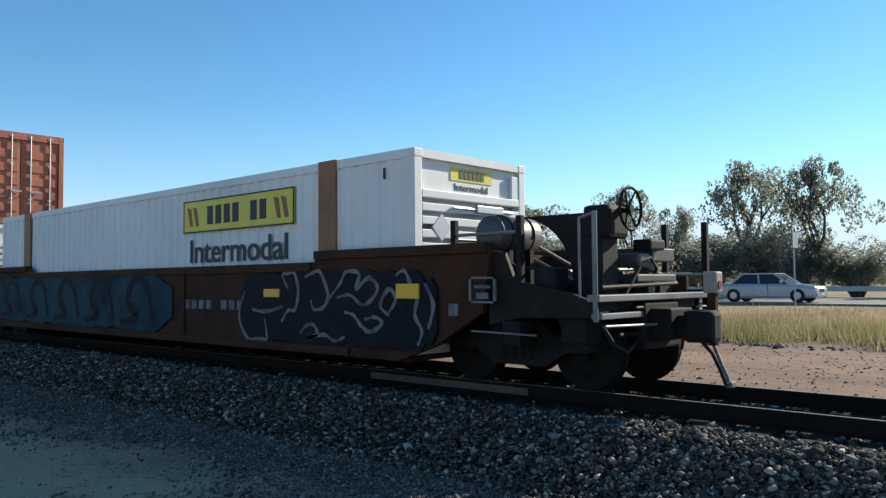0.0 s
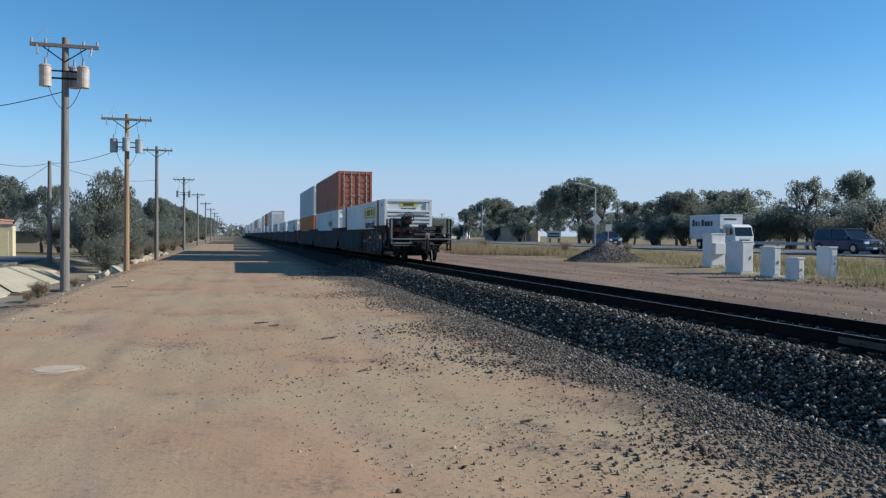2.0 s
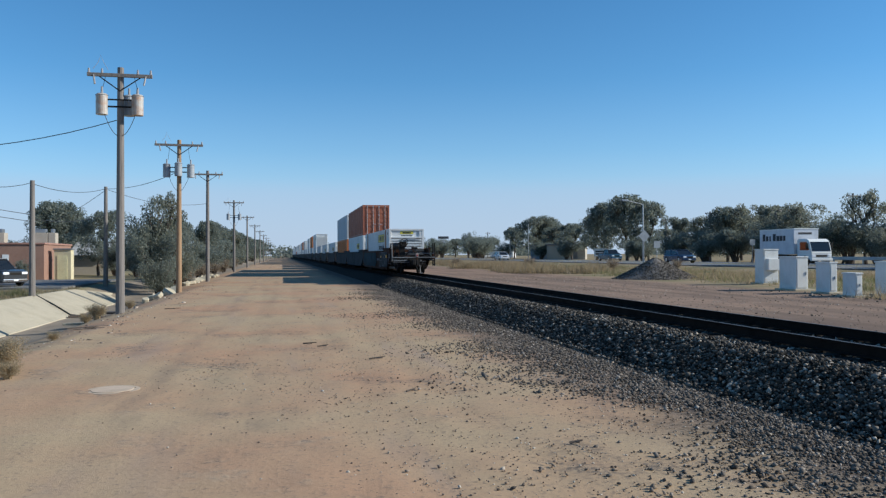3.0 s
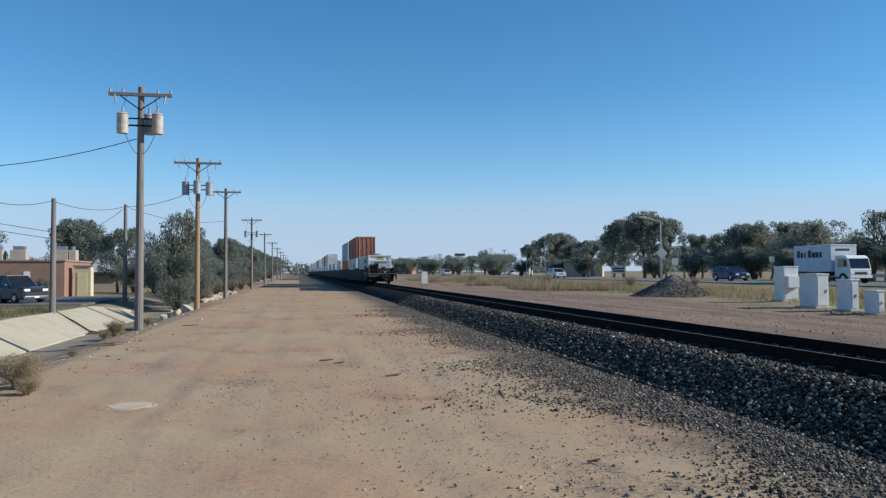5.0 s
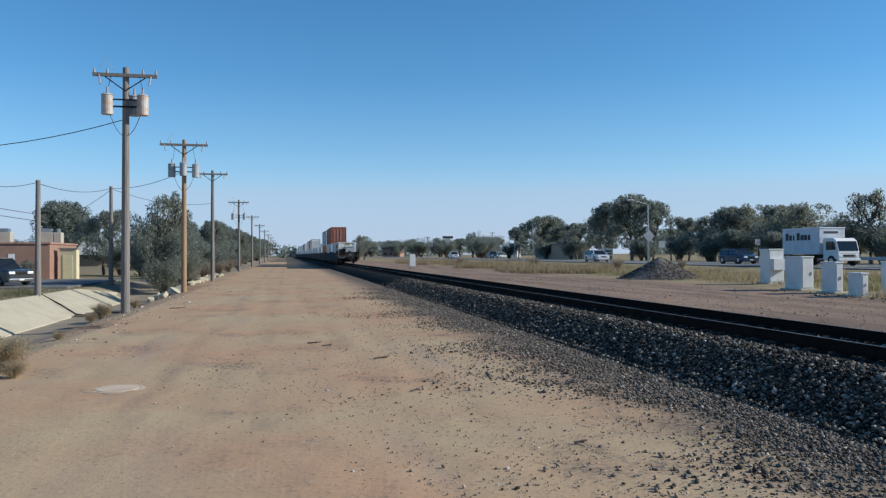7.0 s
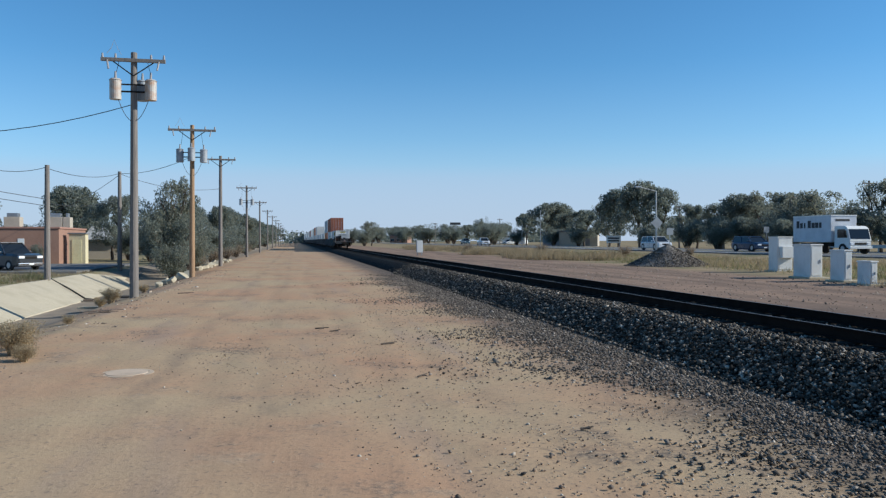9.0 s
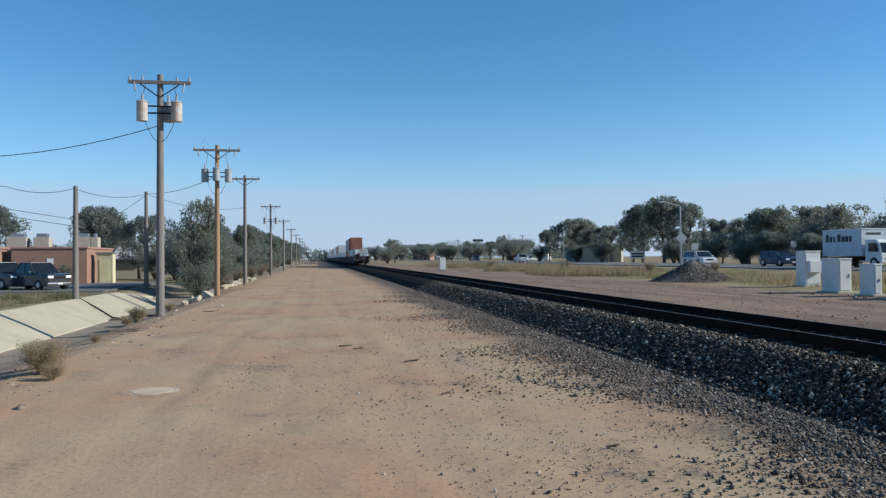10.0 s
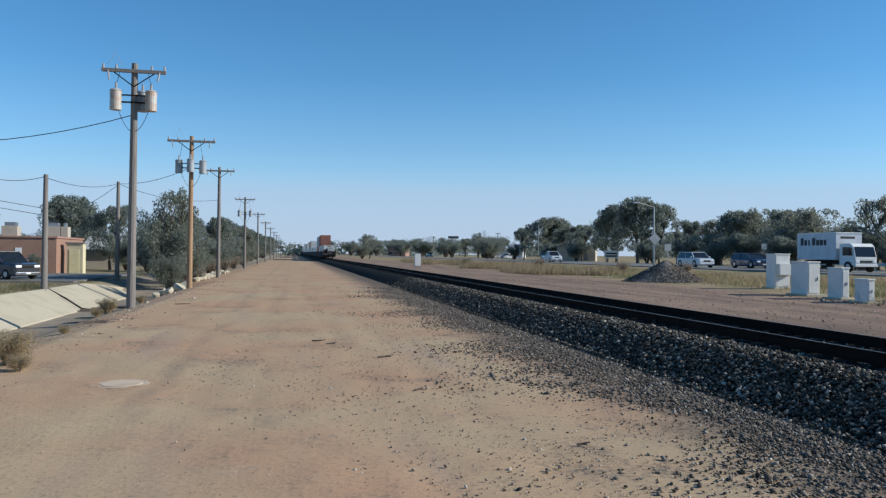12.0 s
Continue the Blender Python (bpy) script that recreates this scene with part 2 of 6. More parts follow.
SPRAY = surface("graffiti_line", (0.17, 0.172, 0.185), (0.045, 0.047, 0.055), 0.7, grain=9, stain=3.5, dirt=0.6)
BLACK_STEEL = surface("black_steel", (0.011, 0.010, 0.0095), (0.026, 0.021, 0.017), 0.7, 0.0, grain=10, stain=3, spec=0.2)
WHEEL_STEEL = surface("wheel_steel", (0.014, 0.012, 0.010), (0.02, 0.016, 0.013), 0.75, 0.0, grain=10, spec=0.08)
BRIGHT = surface("worn_rail_steel", (0.24, 0.235, 0.23), (0.10, 0.09, 0.085), 0.55, 0.4)
GLASS = plain("dark_glass", (0.015, 0.018, 0.022), 0.06)
RUBBER = plain("rubber", (0.015, 0.015, 0.015), 0.85)
RIM = plain("rim", (0.45, 0.45, 0.46), 0.35, 0.8)
LENS = plain("head_lamp", (0.85, 0.86, 0.88), 0.1)
TAIL = plain("tail_lamp", (0.35, 0.01, 0.01), 0.2)
CHROME = plain("chrome", (0.7, 0.7, 0.72), 0.15, 1.0)
BARK = surface("bark", (0.11, 0.085, 0.065), (0.07, 0.055, 0.045), 0.95, grain=15, stain=4, bump=0.6, stretch=(4, 4, 0.8))
# Tree leaf tones lifted and greyed so distance haze sits in the base colour.
LEAF_DARK = foliage("leaves_dark", [(0.15, 0.172, 0.142), (0.19, 0.212, 0.172), (0.235, 0.255, 0.21), (0.29, 0.305, 0.255)])
LEAF_GREY = foliage("leaves_grey_green", [(0.15, 0.165, 0.125), (0.20, 0.212, 0.16), (0.25, 0.257, 0.20), (0.31, 0.313, 0.25)])
LEAF_BROWN = foliage("leaves_brown", [(0.22, 0.165, 0.115), (0.32, 0.25, 0.175), (0.40, 0.32, 0.235), (0.26, 0.22, 0.14)])
STRAW = foliage("dry_grass", [(0.28, 0.215, 0.125), (0.36, 0.275, 0.165), (0.22, 0.175, 0.10), (0.42, 0.335, 0.21)])
GREEN = foliage("green_grass", [(0.15, 0.155, 0.065), (0.20, 0.195, 0.085), (0.27, 0.24, 0.12), (0.125, 0.13, 0.055)])
CAB_WHITE = surface("cabinet_white", (0.70, 0.69, 0.66), (0.60, 0.58, 0.54), 0.6, grain=4, stain=1.2, bump=0.08, dirt=0.15)
BRICK = surface("brick_wall", (0.30, 0.175, 0.125), (0.245, 0.14, 0.10), 0.9, grain=7, stain=0.6, bump=0.3)
STUCCO = surface("stucco", (0.42, 0.37, 0.30), (0.35, 0.31, 0.25), 0.9, grain=7, stain=0.6)
SHED = surface("yellow_stucco", (0.58, 0.51, 0.33), (0.5, 0.43, 0.27), 0.9, grain=7, stain=0.6)
ROOF = surface("roof_grey", (0.20, 0.20, 0.21), (0.15, 0.15, 0.155), 0.85, grain=6)
WHITE_TRIM = plain("white_trim", (0.72, 0.72, 0.70), 0.6)


# ---- building blocks ----


def part(name, bm, material, parent=None, label="", smooth=False):
    """Links a bmesh as one mesh object."""
    me = bpy.data.meshes.new(name)
    bm.to_mesh(me)
    bm.free()
    me.materials.append(material)
    if smooth:
        me.shade_smooth()
    ob = new(name, me)
    if parent:
        ob.parent = parent
    if label:
        ob["label"] = label
    return ob


def raw(name, verts, faces, material, parent=None, smooth=False):
    me = bpy.data.meshes.new(name)
    if isinstance(verts, np.ndarray):
        verts, faces = verts.reshape(-1, 3), np.asarray(faces)
        me.vertices.add(len(verts))
        me.vertices.foreach_set("co", verts.astype(np.float32).ravel())
        k = faces.shape[1]
        me.loops.add(faces.size)
        me.loops.foreach_set("vertex_index", faces.astype(np.int32).ravel())
        me.polygons.add(len(faces))
        me.polygons.foreach_set("loop_start", np.arange(0, faces.size, k, dtype=np.int32))
        me.update(calc_edges=True)
        me.validate()
    else:
        me.from_pydata(verts, [], faces)
    me.materials.append(material)
    if smooth:
        me.shade_smooth()
    ob = new(name, me)
    if parent:
        ob.parent = parent
    return ob


def empty(name, m=None):
    ob = new(name)
    ob.empty_display_size = 0.1
    if m:
        ob.matrix_world = m
    return ob


def box(bm, x0, x1, y0, y1, z0, z1, bevel=0.0):
    g = bmesh.ops.create_cube(bm, size=1.0)
    for v in g["verts"]:
        v.co = Vector(((x0 + x1) / 2 + v.co.x * (x1 - x0), (y0 + y1) / 2 + v.co.y * (y1 - y0), (z0 + z1) / 2 + v.co.z * (z1 - z0)))
    if bevel:
        edges = list({e for v in g["verts"] for e in v.link_edges})
        bmesh.ops.bevel(bm, geom=edges, offset=bevel, segments=2, affect='EDGES', profile=0.6)
    return bm


def boxed(*a, **k):
    return box(bmesh.new(), *a, **k)


def tube(bm, a, b, r0, r1=None, n=10):
    """A round bar from a to b."""
    a, b = Vector(a), Vector(b)
    r1 = r0 if r1 is None else r1
    m = Matrix.Translation((a + b) / 2) @ (b - a).to_track_quat("Z", "Y").to_matrix().to_4x4()
    bmesh.ops.create_cone(bm, cap_ends=True, segments=n, radius1=r0, radius2=r1, depth=(b - a).length, matrix=m)
    return bm


def ring(bm, centre, axis, r, thick, n=24):
    """A torus."""
    q = Vector(axis).to_track_quat("Z", "Y").to_matrix()
    rows = []
    for i in range(n):
        a = 2 * math.pi * i / n
        rows.append([bm.verts.new(Vector(centre) + q @ Vector(((r + thick * math.cos(c)) * math.cos(a), (r + thick * math.cos(c)) * math.sin(a),
                                                              thick * math.sin(c)))) for c in (0, math.pi / 2, math.pi, 1.5 * math.pi)])
    for i in range(n):
        for j in range(4):
            p, q2 = rows[i], rows[(i + 1) % n]
            bm.faces.new((p[j], q2[j], q2[(j + 1) % 4], p[(j + 1) % 4]))
    return bm


def prism(bm, outline, x0, x1, axis="x"):
    """An outline in the plane across the axis, drawn out along it."""
    put = {"x": lambda u, a, b: (u, a, b), "y": lambda u, a, b: (a, u, b), "z": lambda u, a, b: (a, b, u)}[axis]
    lo, hi = [bm.verts.new(put(x0, a, b)) for a, b in outline], [bm.verts.new(put(x1, a, b)) for a, b in outline]
    n = len(outline)
    bm.faces.new(lo)
    bm.faces.new(hi)
    for i in range(n):
        bm.faces.new((lo[i], lo[(i + 1) % n], hi[(i + 1) % n], hi[i]))
    bmesh.ops.recalc_face_normals(bm, faces=bm.faces)
    return bm


def wire(name, points, r, material, parent=None, fill=True):
    cu = bpy.data.curves.new(name, 'CURVE')
    cu.dimensions, cu.bevel_depth, cu.bevel_resolution = '3D', r, 1
    s = cu.splines.new('POLY')
    s.points.add(len(points) - 1)
    for p, c in zip(s.points, points):
        p.co = (*c, 1)
    cu.materials.append(material)
    ob = new(name, cu)
    if parent:
        ob.parent = parent
    return ob


def sag(a, b, drop, n=14):
    a, b = Vector(a), Vector(b)
    return [a.lerp(b, i / n) - Vector((0, 0, drop * 4 * (i / n) * (1 - i / n))) for i in range(n + 1)]


def lettering(name, words, size, m, material, parent, width=None):
    cu = bpy.data.curves.new(name, 'FONT')
    cu.body, cu.size, cu.extrude, cu.offset = words, size, 0.004, size * 0.012
    cu.align_x = 'CENTER'
    tmp = bpy.data.objects.new(name, cu)
    scene.collection.objects.link(tmp)
    me = bpy.data.meshes.new_from_object(tmp.evaluated_get(bpy.context.evaluated_depsgraph_get()))
    bpy.data.objects.remove(tmp)
    if width:
        xs = [v.co.x for v in me.vertices]
        k = width / (max(xs) - min(xs))
        for v in me.vertices:
            v.co.x *= k
    me.materials.clear()
    me.materials.append(material)
    ob = new(name, me)
    ob.parent = parent
    ob.matrix_local = m
    return ob

# ---- the setting ----
MID, RAIL_Z, GAUGE = 8.975, 0.72, 0.725


def profile(x, y):
    """The ground's height."""
    knots = [(-1600, 0.6), (-60, 0.1), (-12.5, 0.0), (-10.2, -0.92), (-8.4, -0.86), (-6.3, -0.16), (-5.2, 0.02), (-2, 0.0), (2.0, 0.0), (6.0, 0.0), (6.5, 0.0),
             (11.2, 0.15), (12.5, 0.3), (24, 0.35), (33, 0.55), (36, 0.85), (54, 0.85), (60, 0.7), (1600, 0.8)]
    xs, zs = zip(*knots)
    z = float(np.interp(x, xs, zs))
    if -12.5 < x < -5.2:
        full = max(0.0, min(1.0, (58 - y) / 5))
        z = z * (0.35 + 0.65 * full)
    near = max(0.0, 1 - abs(x) / 60) * max(0.0, 1 - max(0, abs(y) - 20) / 120)
    bumps = 0.016 * noise.noise((x * 0.5, y * 0.22, 0)) + 0.02 * noise.noise((x * 1.7, y * 1.1, 3)) + 0.012 * noise.noise((x * 5, y * 4, 5))
    for rut in (-2.9, -1.2, 0.9, 2.4):
        bumps -= 0.012 * math.exp(-((x - rut - 0.4 * math.sin(y * 0.09 + rut)) / 0.22) ** 2)
    if 6.3 < x < 11.6 or x > 34:
        bumps *= 0.2
    return z + bumps * near


def build_ground():
    xs = [-1600, -800, -400, -200, -120, -80, -60, -45, -35, -28, -23, -19, -16, -14, -13, -12.5, -11.8, -11, -10.2, -9.6, -9.0, -8.3, -7.6, -7, -6.5]
    xs += list(np.arange(-6.0, 6.6, 0.16)) + [7, 8, 9, 10, 11.2] + list(np.arange(11.8, 26, 0.7)) + [28, 30, 33, 36, 45, 54, 60, 70, 90, 130, 200, 400, 800, 1600]
    ys = [-400, -200, -100, -50, -25, -12, -5] + list(np.arange(-2, 22, 0.16)) + list(np.arange(22, 60, 0.6)) + list(np.arange(60, 140, 3)) + [150, 170, 200, 250, 320, 420, 600, 900, 1500, 3000]
    verts = np.array([(x, y, profile(x, y)) for y in ys for x in xs])
    n = len(xs)
    i = (np.arange(len(ys) - 1)[:, None] * n + np.arange(n - 1)).ravel()
    ob = raw("ground", verts, np.stack([i, i + 1, i + n + 1, i + n], 1), GROUND, smooth=True)
    tagged(ob, "bare tan dirt track with gravel and dry verges", "ground", kind="structure")


def build_ballast():
    ys = list(np.arange(-30, 60, 0.5)) + list(np.arange(60, 300, 4)) + [340, 420, 600, 900]
    outline = [(6.12, -0.10), (6.22, 0.02), (7.17, 0.465), (7.4, 0.50), (8.1, 0.50), (9.85, 0.50), (10.55, 0.50), (10.8, 0.46), (11.5, 0.22), (11.7, -0.1)]
    verts = []
    for y in ys:
        for k, (x, z) in enumerate(outline):
            w = 0.05 * noise.noise((x * 3, y * 1.3, 7)) if 0 < k < 9 else 0
            verts.append((x + 1.2 * w, y, z + 0.6 * w))
    n = len(outline)
    faces = [(r * n + k, r * n + k + 1, r * n + n + k + 1, r * n + n + k) for r in range(len(ys) - 1) for k in range(n - 1)]
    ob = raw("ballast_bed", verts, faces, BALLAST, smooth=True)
    tagged(ob, "crushed stone ballast bank under the rails, dark grey deepened for shade", "ballast", kind="structure")
    return ob


def build_track():
    track = tagged(empty("railway_track"), "rusty steel rails on weathered wooden ties", "track", kind="structure")
    head = [(-0.035, 0.15), (0.035, 0.15), (0.037, 0.168), (0.030, 0.18), (-0.030, 0.18), (-0.037, 0.168)]
    foot = [(-0.075, 0), (0.075, 0), (0.075, 0.012), (0.012, 0.03), (0.012, 0.145), (0.034, 0.15), (-0.034, 0.15), (-0.012, 0.145), (-0.012, 0.03), (-0.075, 0.012)]
    for side in (-1, 1):
        cx = MID + side * (GAUGE + 0.035)
        bm = bmesh.new()
        prism(bm, [(cx + a, RAIL_Z - 0.18 + b) for a, b in foot], -40, 900, "y")
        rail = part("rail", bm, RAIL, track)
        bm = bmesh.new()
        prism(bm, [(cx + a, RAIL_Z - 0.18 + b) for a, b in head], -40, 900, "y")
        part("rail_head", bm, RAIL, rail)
        # Thin bright strip draws the rail head's highlight; the head itself stays dark.
        part("running_highlight", boxed(cx - 0.014, cx + 0.014, -40, 900, RAIL_Z - 0.004, RAIL_Z + 0.002), RAILTOP, rail, "narrow worn band, bright as the rail's highlight line")
    bm = boxed(MID - GAUGE - 0.075, MID - GAUGE - 0.05, 6.0, 9.0, RAIL_Z - 0.14, RAIL_Z - 0.045, bevel=0.008)
    for y in np.arange(6.2, 9, 0.4):
        tube(bm, (MID - GAUGE - 0.095, y, RAIL_Z - 0.09), (MID - GAUGE - 0.07, y, RAIL_Z - 0.09), 0.018, n=8)
    part("joint_bar", bm, BAR, track, "pale rusty joint bar on the rail web")
    bm = boxed(-1.4, 1.4, -0.11, 0.11, -0.17, 0.0, bevel=0.012)
    tie = part("tie", bm, TIE, track)
    tie.location = (MID, -8.0, 0.535)
    rnd = random.Random(4)
    for i in range(1, 290):
        t = tie.copy()
        scene.collection.objects.link(t)
        t.location = (MID + rnd.uniform(-0.05, 0.05), -8.0 + 0.52 * i, 0.535 + rnd.uniform(-0.012, 0.006))
        t.rotation_euler = (0, 0, rnd.uniform(-0.02, 0.02))
    return track


def build_road():
    bm = boxed(38.0, 52.5, -400, 1500, 0.3, 0.95)
    ob = part("road", bm, ASPHALT)
    tagged(ob, "grey asphalt highway with faded lane lines", "road", kind="structure")
    for x, w in ((38.5, 0.12), (45.2, 0.12), (45.5, 0.12), (52.0, 0.12)):
        part("lane_line", boxed(x, x + w, -100, 500, 0.94, 0.956), WHITE_TRIM if x != 45.2 and x != 45.5 else YELLOW, ob)


def build_ditch():
    """The concrete lining of the drain's far bank, in slabs."""
    ditch = tagged(empty("ditch_lining"), "sunlit pale concrete bank lining of the roadside drain", "ditch", kind="structure")
    for i in range(14):
        y0 = 2.0 + 3.9 * i
        y1 = y0 + 3.894
        bm = bmesh.new()
        rows = []
        for y in (y0, (y0 + y1) / 2, y1):
            end = max(0.0, (y - 50.5) / 6.1)         # the lining runs out in a low tongue
            top, z = -12.45 + 1.9 * end, 0.04 - 0.62 * end
            w = 0.05 * noise.noise((0, y * 0.3, 2))
            rows.append([bm.verts.new(p) for p in ((top - 0.45, y, z - 0.02), (top, y, z + 0.03 + w), (-11.2 + 0.6 * end, y, -0.42 - 0.25 * end + w), (-10.15, y, -0.88), (-10.1, y, -1.02), (top, y, z - 0.22))])
        for a, b in zip(rows, rows[1:]):
            for k in range(6):
                bm.faces.new((a[k], a[(k + 1) % 6], b[(k + 1) % 6], b[k]))
        bm.faces.new(rows[0])
        bm.faces.new(rows[-1])
        bmesh.ops.recalc_face_normals(bm, faces=bm.faces)
        part("slab", bm, CONCRETE, ditch)
    hose = tagged(empty("drain_hose"), "thin black hose lying down the concrete bank", "hose")
    wire("hose", [(-13.2, 44.2, 0.06), (-12.5, 43.6, 0.08), (-11.9, 43.0, -0.14), (-11.2, 42.2, -0.38), (-10.2, 41.2, -0.82), (-9.7, 41.0, -0.86)], 0.035, RUBBER, hose)
    rnd = random.Random(5)
    for x, y, w, d, dark in ((-9.6, 40.4, 0.5, 0.12, 1), (-9.1, 41.5, 0.7, 0.1, 1), (-8.3, 41.9, 0.5, 0.14, 1), (-8.0, 33.6, 0.55, 0.3, 0), (-7.2, 33.2, 0.5, 0.1, 1), (-6.9, 34.4, 0.4, 0.12, 1)):
        bm = boxed(-w, w, -d, d, 0.0, 0.09, bevel=0.02)
        ob = part("scrap_board", bm, BARK if dark else CONCRETE)
        ob.matrix_world = pose(x, y, profile(x, y) + 0.01, rnd.uniform(-4, 4), 0, rnd.uniform(-25, 25))
        tagged(ob, "dark weathered board lying in the drain" if dark else "pale flat slab lying in the drain", "board" if dark else "slab")


def scatter(count, region, size, seed, flat=0.7):
    """Random broken stones as one set of vertices and triangles."""
    r = np.random.default_rng(seed)
    base = np.array([(1, 0, 0), (-1, 0, 0), (0, 1, 0), (0, -1, 0), (0, 0, 1), (0, 0, -1), (0.6, 0.6, 0.5), (-0.6, -0.6, 0.45)], float)
    tris = np.array([(4, 6, 2), (4, 0, 6), (6, 0, 2), (4, 2, 1), (4, 1, 7), (4, 7, 3), (7, 1, 3), (4, 3, 0), (5, 2, 0), (5, 1, 2), (5, 3, 1), (5, 0, 3)])
    spots = region(r, count)
    v = base[None] * r.uniform(0.55, 1.2, (count, 8, 1)) * (size * r.lognormal(0, 0.38, count))[:, None, None]
    v[..., 2] *= flat
    a, t = r.uniform(0, 6.283, count), r.normal(0, 0.5, count)
    c, s, ct, st = np.cos(a)[:, None], np.sin(a)[:, None], np.cos(t)[:, None], np.sin(t)[:, None]
    x, y, z = v[..., 0], v[..., 1] * ct - v[..., 2] * st, v[..., 1] * st + v[..., 2] * ct
    v = np.stack([x * c - y * s, x * s + y * c, z], -1) + spots[:, None]
    f = (tris[None] + (np.arange(count) * 8)[:, None, None]).reshape(-1, 3)
    return v.reshape(-1, 3), f


def bank_height(x):
    return np.interp(x, [5.9, 6.2, 7.17, 7.4, 10.55, 10.8, 11.5, 11.8], [0.0, 0.01, 0.47, 0.505, 0.505, 0.47, 0.22, 0.2])


def near_first(r, n, y0, y1):
    y = y0 + (y1 - y0) * r.uniform(0, 1, n) ** 1.6 + r.normal(0, 1.1, n)
    return np.where(r.uniform(0, 1, n) < 0.06, y0 - r.uniform(0, 1, n) ** 1.5 * 9, y)     # thinning out behind


def build_stones():
    def bank(r, n):
        x, y = r.uniform(6.1, 7.62, n), near_first(r, n, 0.5, 48)
        return np.stack([x, y, bank_height(x) + r.uniform(-0.015, 0.05, n)], 1)

    def crib(r, n):
        x, y = r.uniform(7.6, 11.6, n), near_first(r, n, 0.5, 30)
        return np.stack([x, y, bank_height(x) + r.uniform(-0.03, 0.01, n)], 1)

    def spread(r, n):
        y = near_first(r, n, 1.5, 45)
        x = 6.5 - np.abs(r.normal(0, 1.3, n)) * (0.85 + 0.5 * np.sin(y * 0.9) * np.sin(y * 0.37 + 1)) - 0.3 * r.uniform(0, 1, n)
        return np.stack([x, y, 0.008 + 0 * x], 1)

    def grit(r, n):
        # loose dark grit in uneven patches on the track
        spots = np.array([(0.8, 10.9, 0.42, 0.9), (-1.3, 15.1, 0.5, 0.7), (-0.4, 13.3, 0.7, 0.8), (1.9, 14.0, 0.6, 1.6), (3.2, 8.2, 0.7, 1.2), (0.3, 19.0, 1.0, 2.0), (-3.6, 19.0, 0.5, 2.0), (3.6, 11.5, 0.8, 2.2), (-4.2, 25.0, 0.6, 4.0), (1.6, 6.9, 0.5, 0.6)])
        k = r.integers(0, len(spots), n)
        p = spots[k, :2] + r.normal(0, 1.5, (n, 2)) * spots[k, 2:]
        return np.column_stack([p, 0 * k + 0.003])

    def loose(r, n):
        x, y = 5.4 - np.abs(r.normal(0, 2.0, n)), near_first(r, n, 2.5, 30)
        return np.stack([x, y, 0.004 + 0 * x], 1)

    def verge(r, n):
        x, y = r.normal(-5.2, 0.7, n), near_first(r, n, 5, 60)
        return np.stack([x, y, np.interp(x, [-7.6, -6, -5.2], [-0.85, -0.12, 0.0])], 1)

    def far_dirt(r, n):
        x, y = r.uniform(11.6, 21.5, n), near_first(r, n, 1.0, 60)
        return np.stack([x, y, np.interp(x, [11.2, 12.5, 24], [0.15, 0.3, 0.35]) + 0.004], 1)

    def litter(r, n):
        y = near_first(r, n, 2.0, 30)
        x = 20.6 + r.normal(0, 0.35, n) + 0.02 * y
        return np.stack([x, y, 0.35 + 0 * x], 1)

    for name, count, region, size, mat, label, seed in (
            ("far_pebbles", 5000, far_dirt, 0.022, PEBBLE, "loose stones on the dirt beyond the rails", 7),
            ("edge_litter", 260, litter, 0.06, GRAVEL, "pale stones and litter along the grass edge", 12),
            ("loose_grit", 3200, grit, 0.010, PEBBLE, "dark grit in patches on the dirt", 15),
            ("ballast_stones", 84000, bank, 0.026, STONES, "crushed ballast stones, tones deepened for shade with pale sunlit specks", 1),
            ("crib_stones", 18000, crib, 0.03, STONES, "crushed stones between the ties, darkened for the shade there", 2),
            ("spread_gravel", 52000, spread, 0.020, GRAVEL, "grey gravel spread at the foot of the bank", 3),
            ("loose_pebbles", 7000, loose, 0.012, PEBBLE, "loose pebbles and clods on the dirt", 5),
            ("verge_clods", 900, verge, 0.04, PEBBLE, "clods and stones along the drain edge", 6)):
        v, f = scatter(count, region, size, seed)
        tagged(raw(name, v, f, mat), label, "stones", kind="stuff")


def build_big_stones(bed):
    """The larger stones near the foot of the camera's side, each by itself."""
    rnd = random.Random(3)
    shapes = []
    for k in range(6):
        bm = bmesh.new()
        bmesh.ops.create_icosphere(bm, subdivisions=1, radius=1.0)
        for v in bm.verts:
            v.co *= rnd.uniform(0.6, 1.15)
            v.co.z *= 0.75
        me = bpy.data.meshes.new("stone")
        bm.to_mesh(me)
        bm.free()
        me.materials.append(STONE_ONE)
        shapes.append(me)
    for i in range(260):
        x, y = rnd.uniform(6.15, 7.5), 1.5 + 15 * rnd.random() ** 1.4
        ob = new("stone", shapes[i % 6])
        ob.parent = bed
        s = rnd.uniform(0.026, 0.046)
        ob.matrix_world = pose(x, y, float(bank_height(x)) + 0.045, rnd.uniform(0, 360), rnd.uniform(0, 360), rnd.uniform(0, 360)) @ Matrix.Diagonal((s, s, s, 1))


# ---- the train ----
RUN = [(0.0, 7.55), (0.5, 15.75), (1.0, 23.95), (1.5, 32.1), (2.0, 40.2), (2.5, 48.3), (3.0, 56.2), (4.0, 72.0), (5.0, 87.0), (6.0, 102.0), (7.0, 117.0), (8.0, 132.0),
       (9.0, 146.5), (10.0, 161.5), (11.0, 177.0), (12.0, 193.0)]
TRAIN = []      # each car and container, with its place along the train


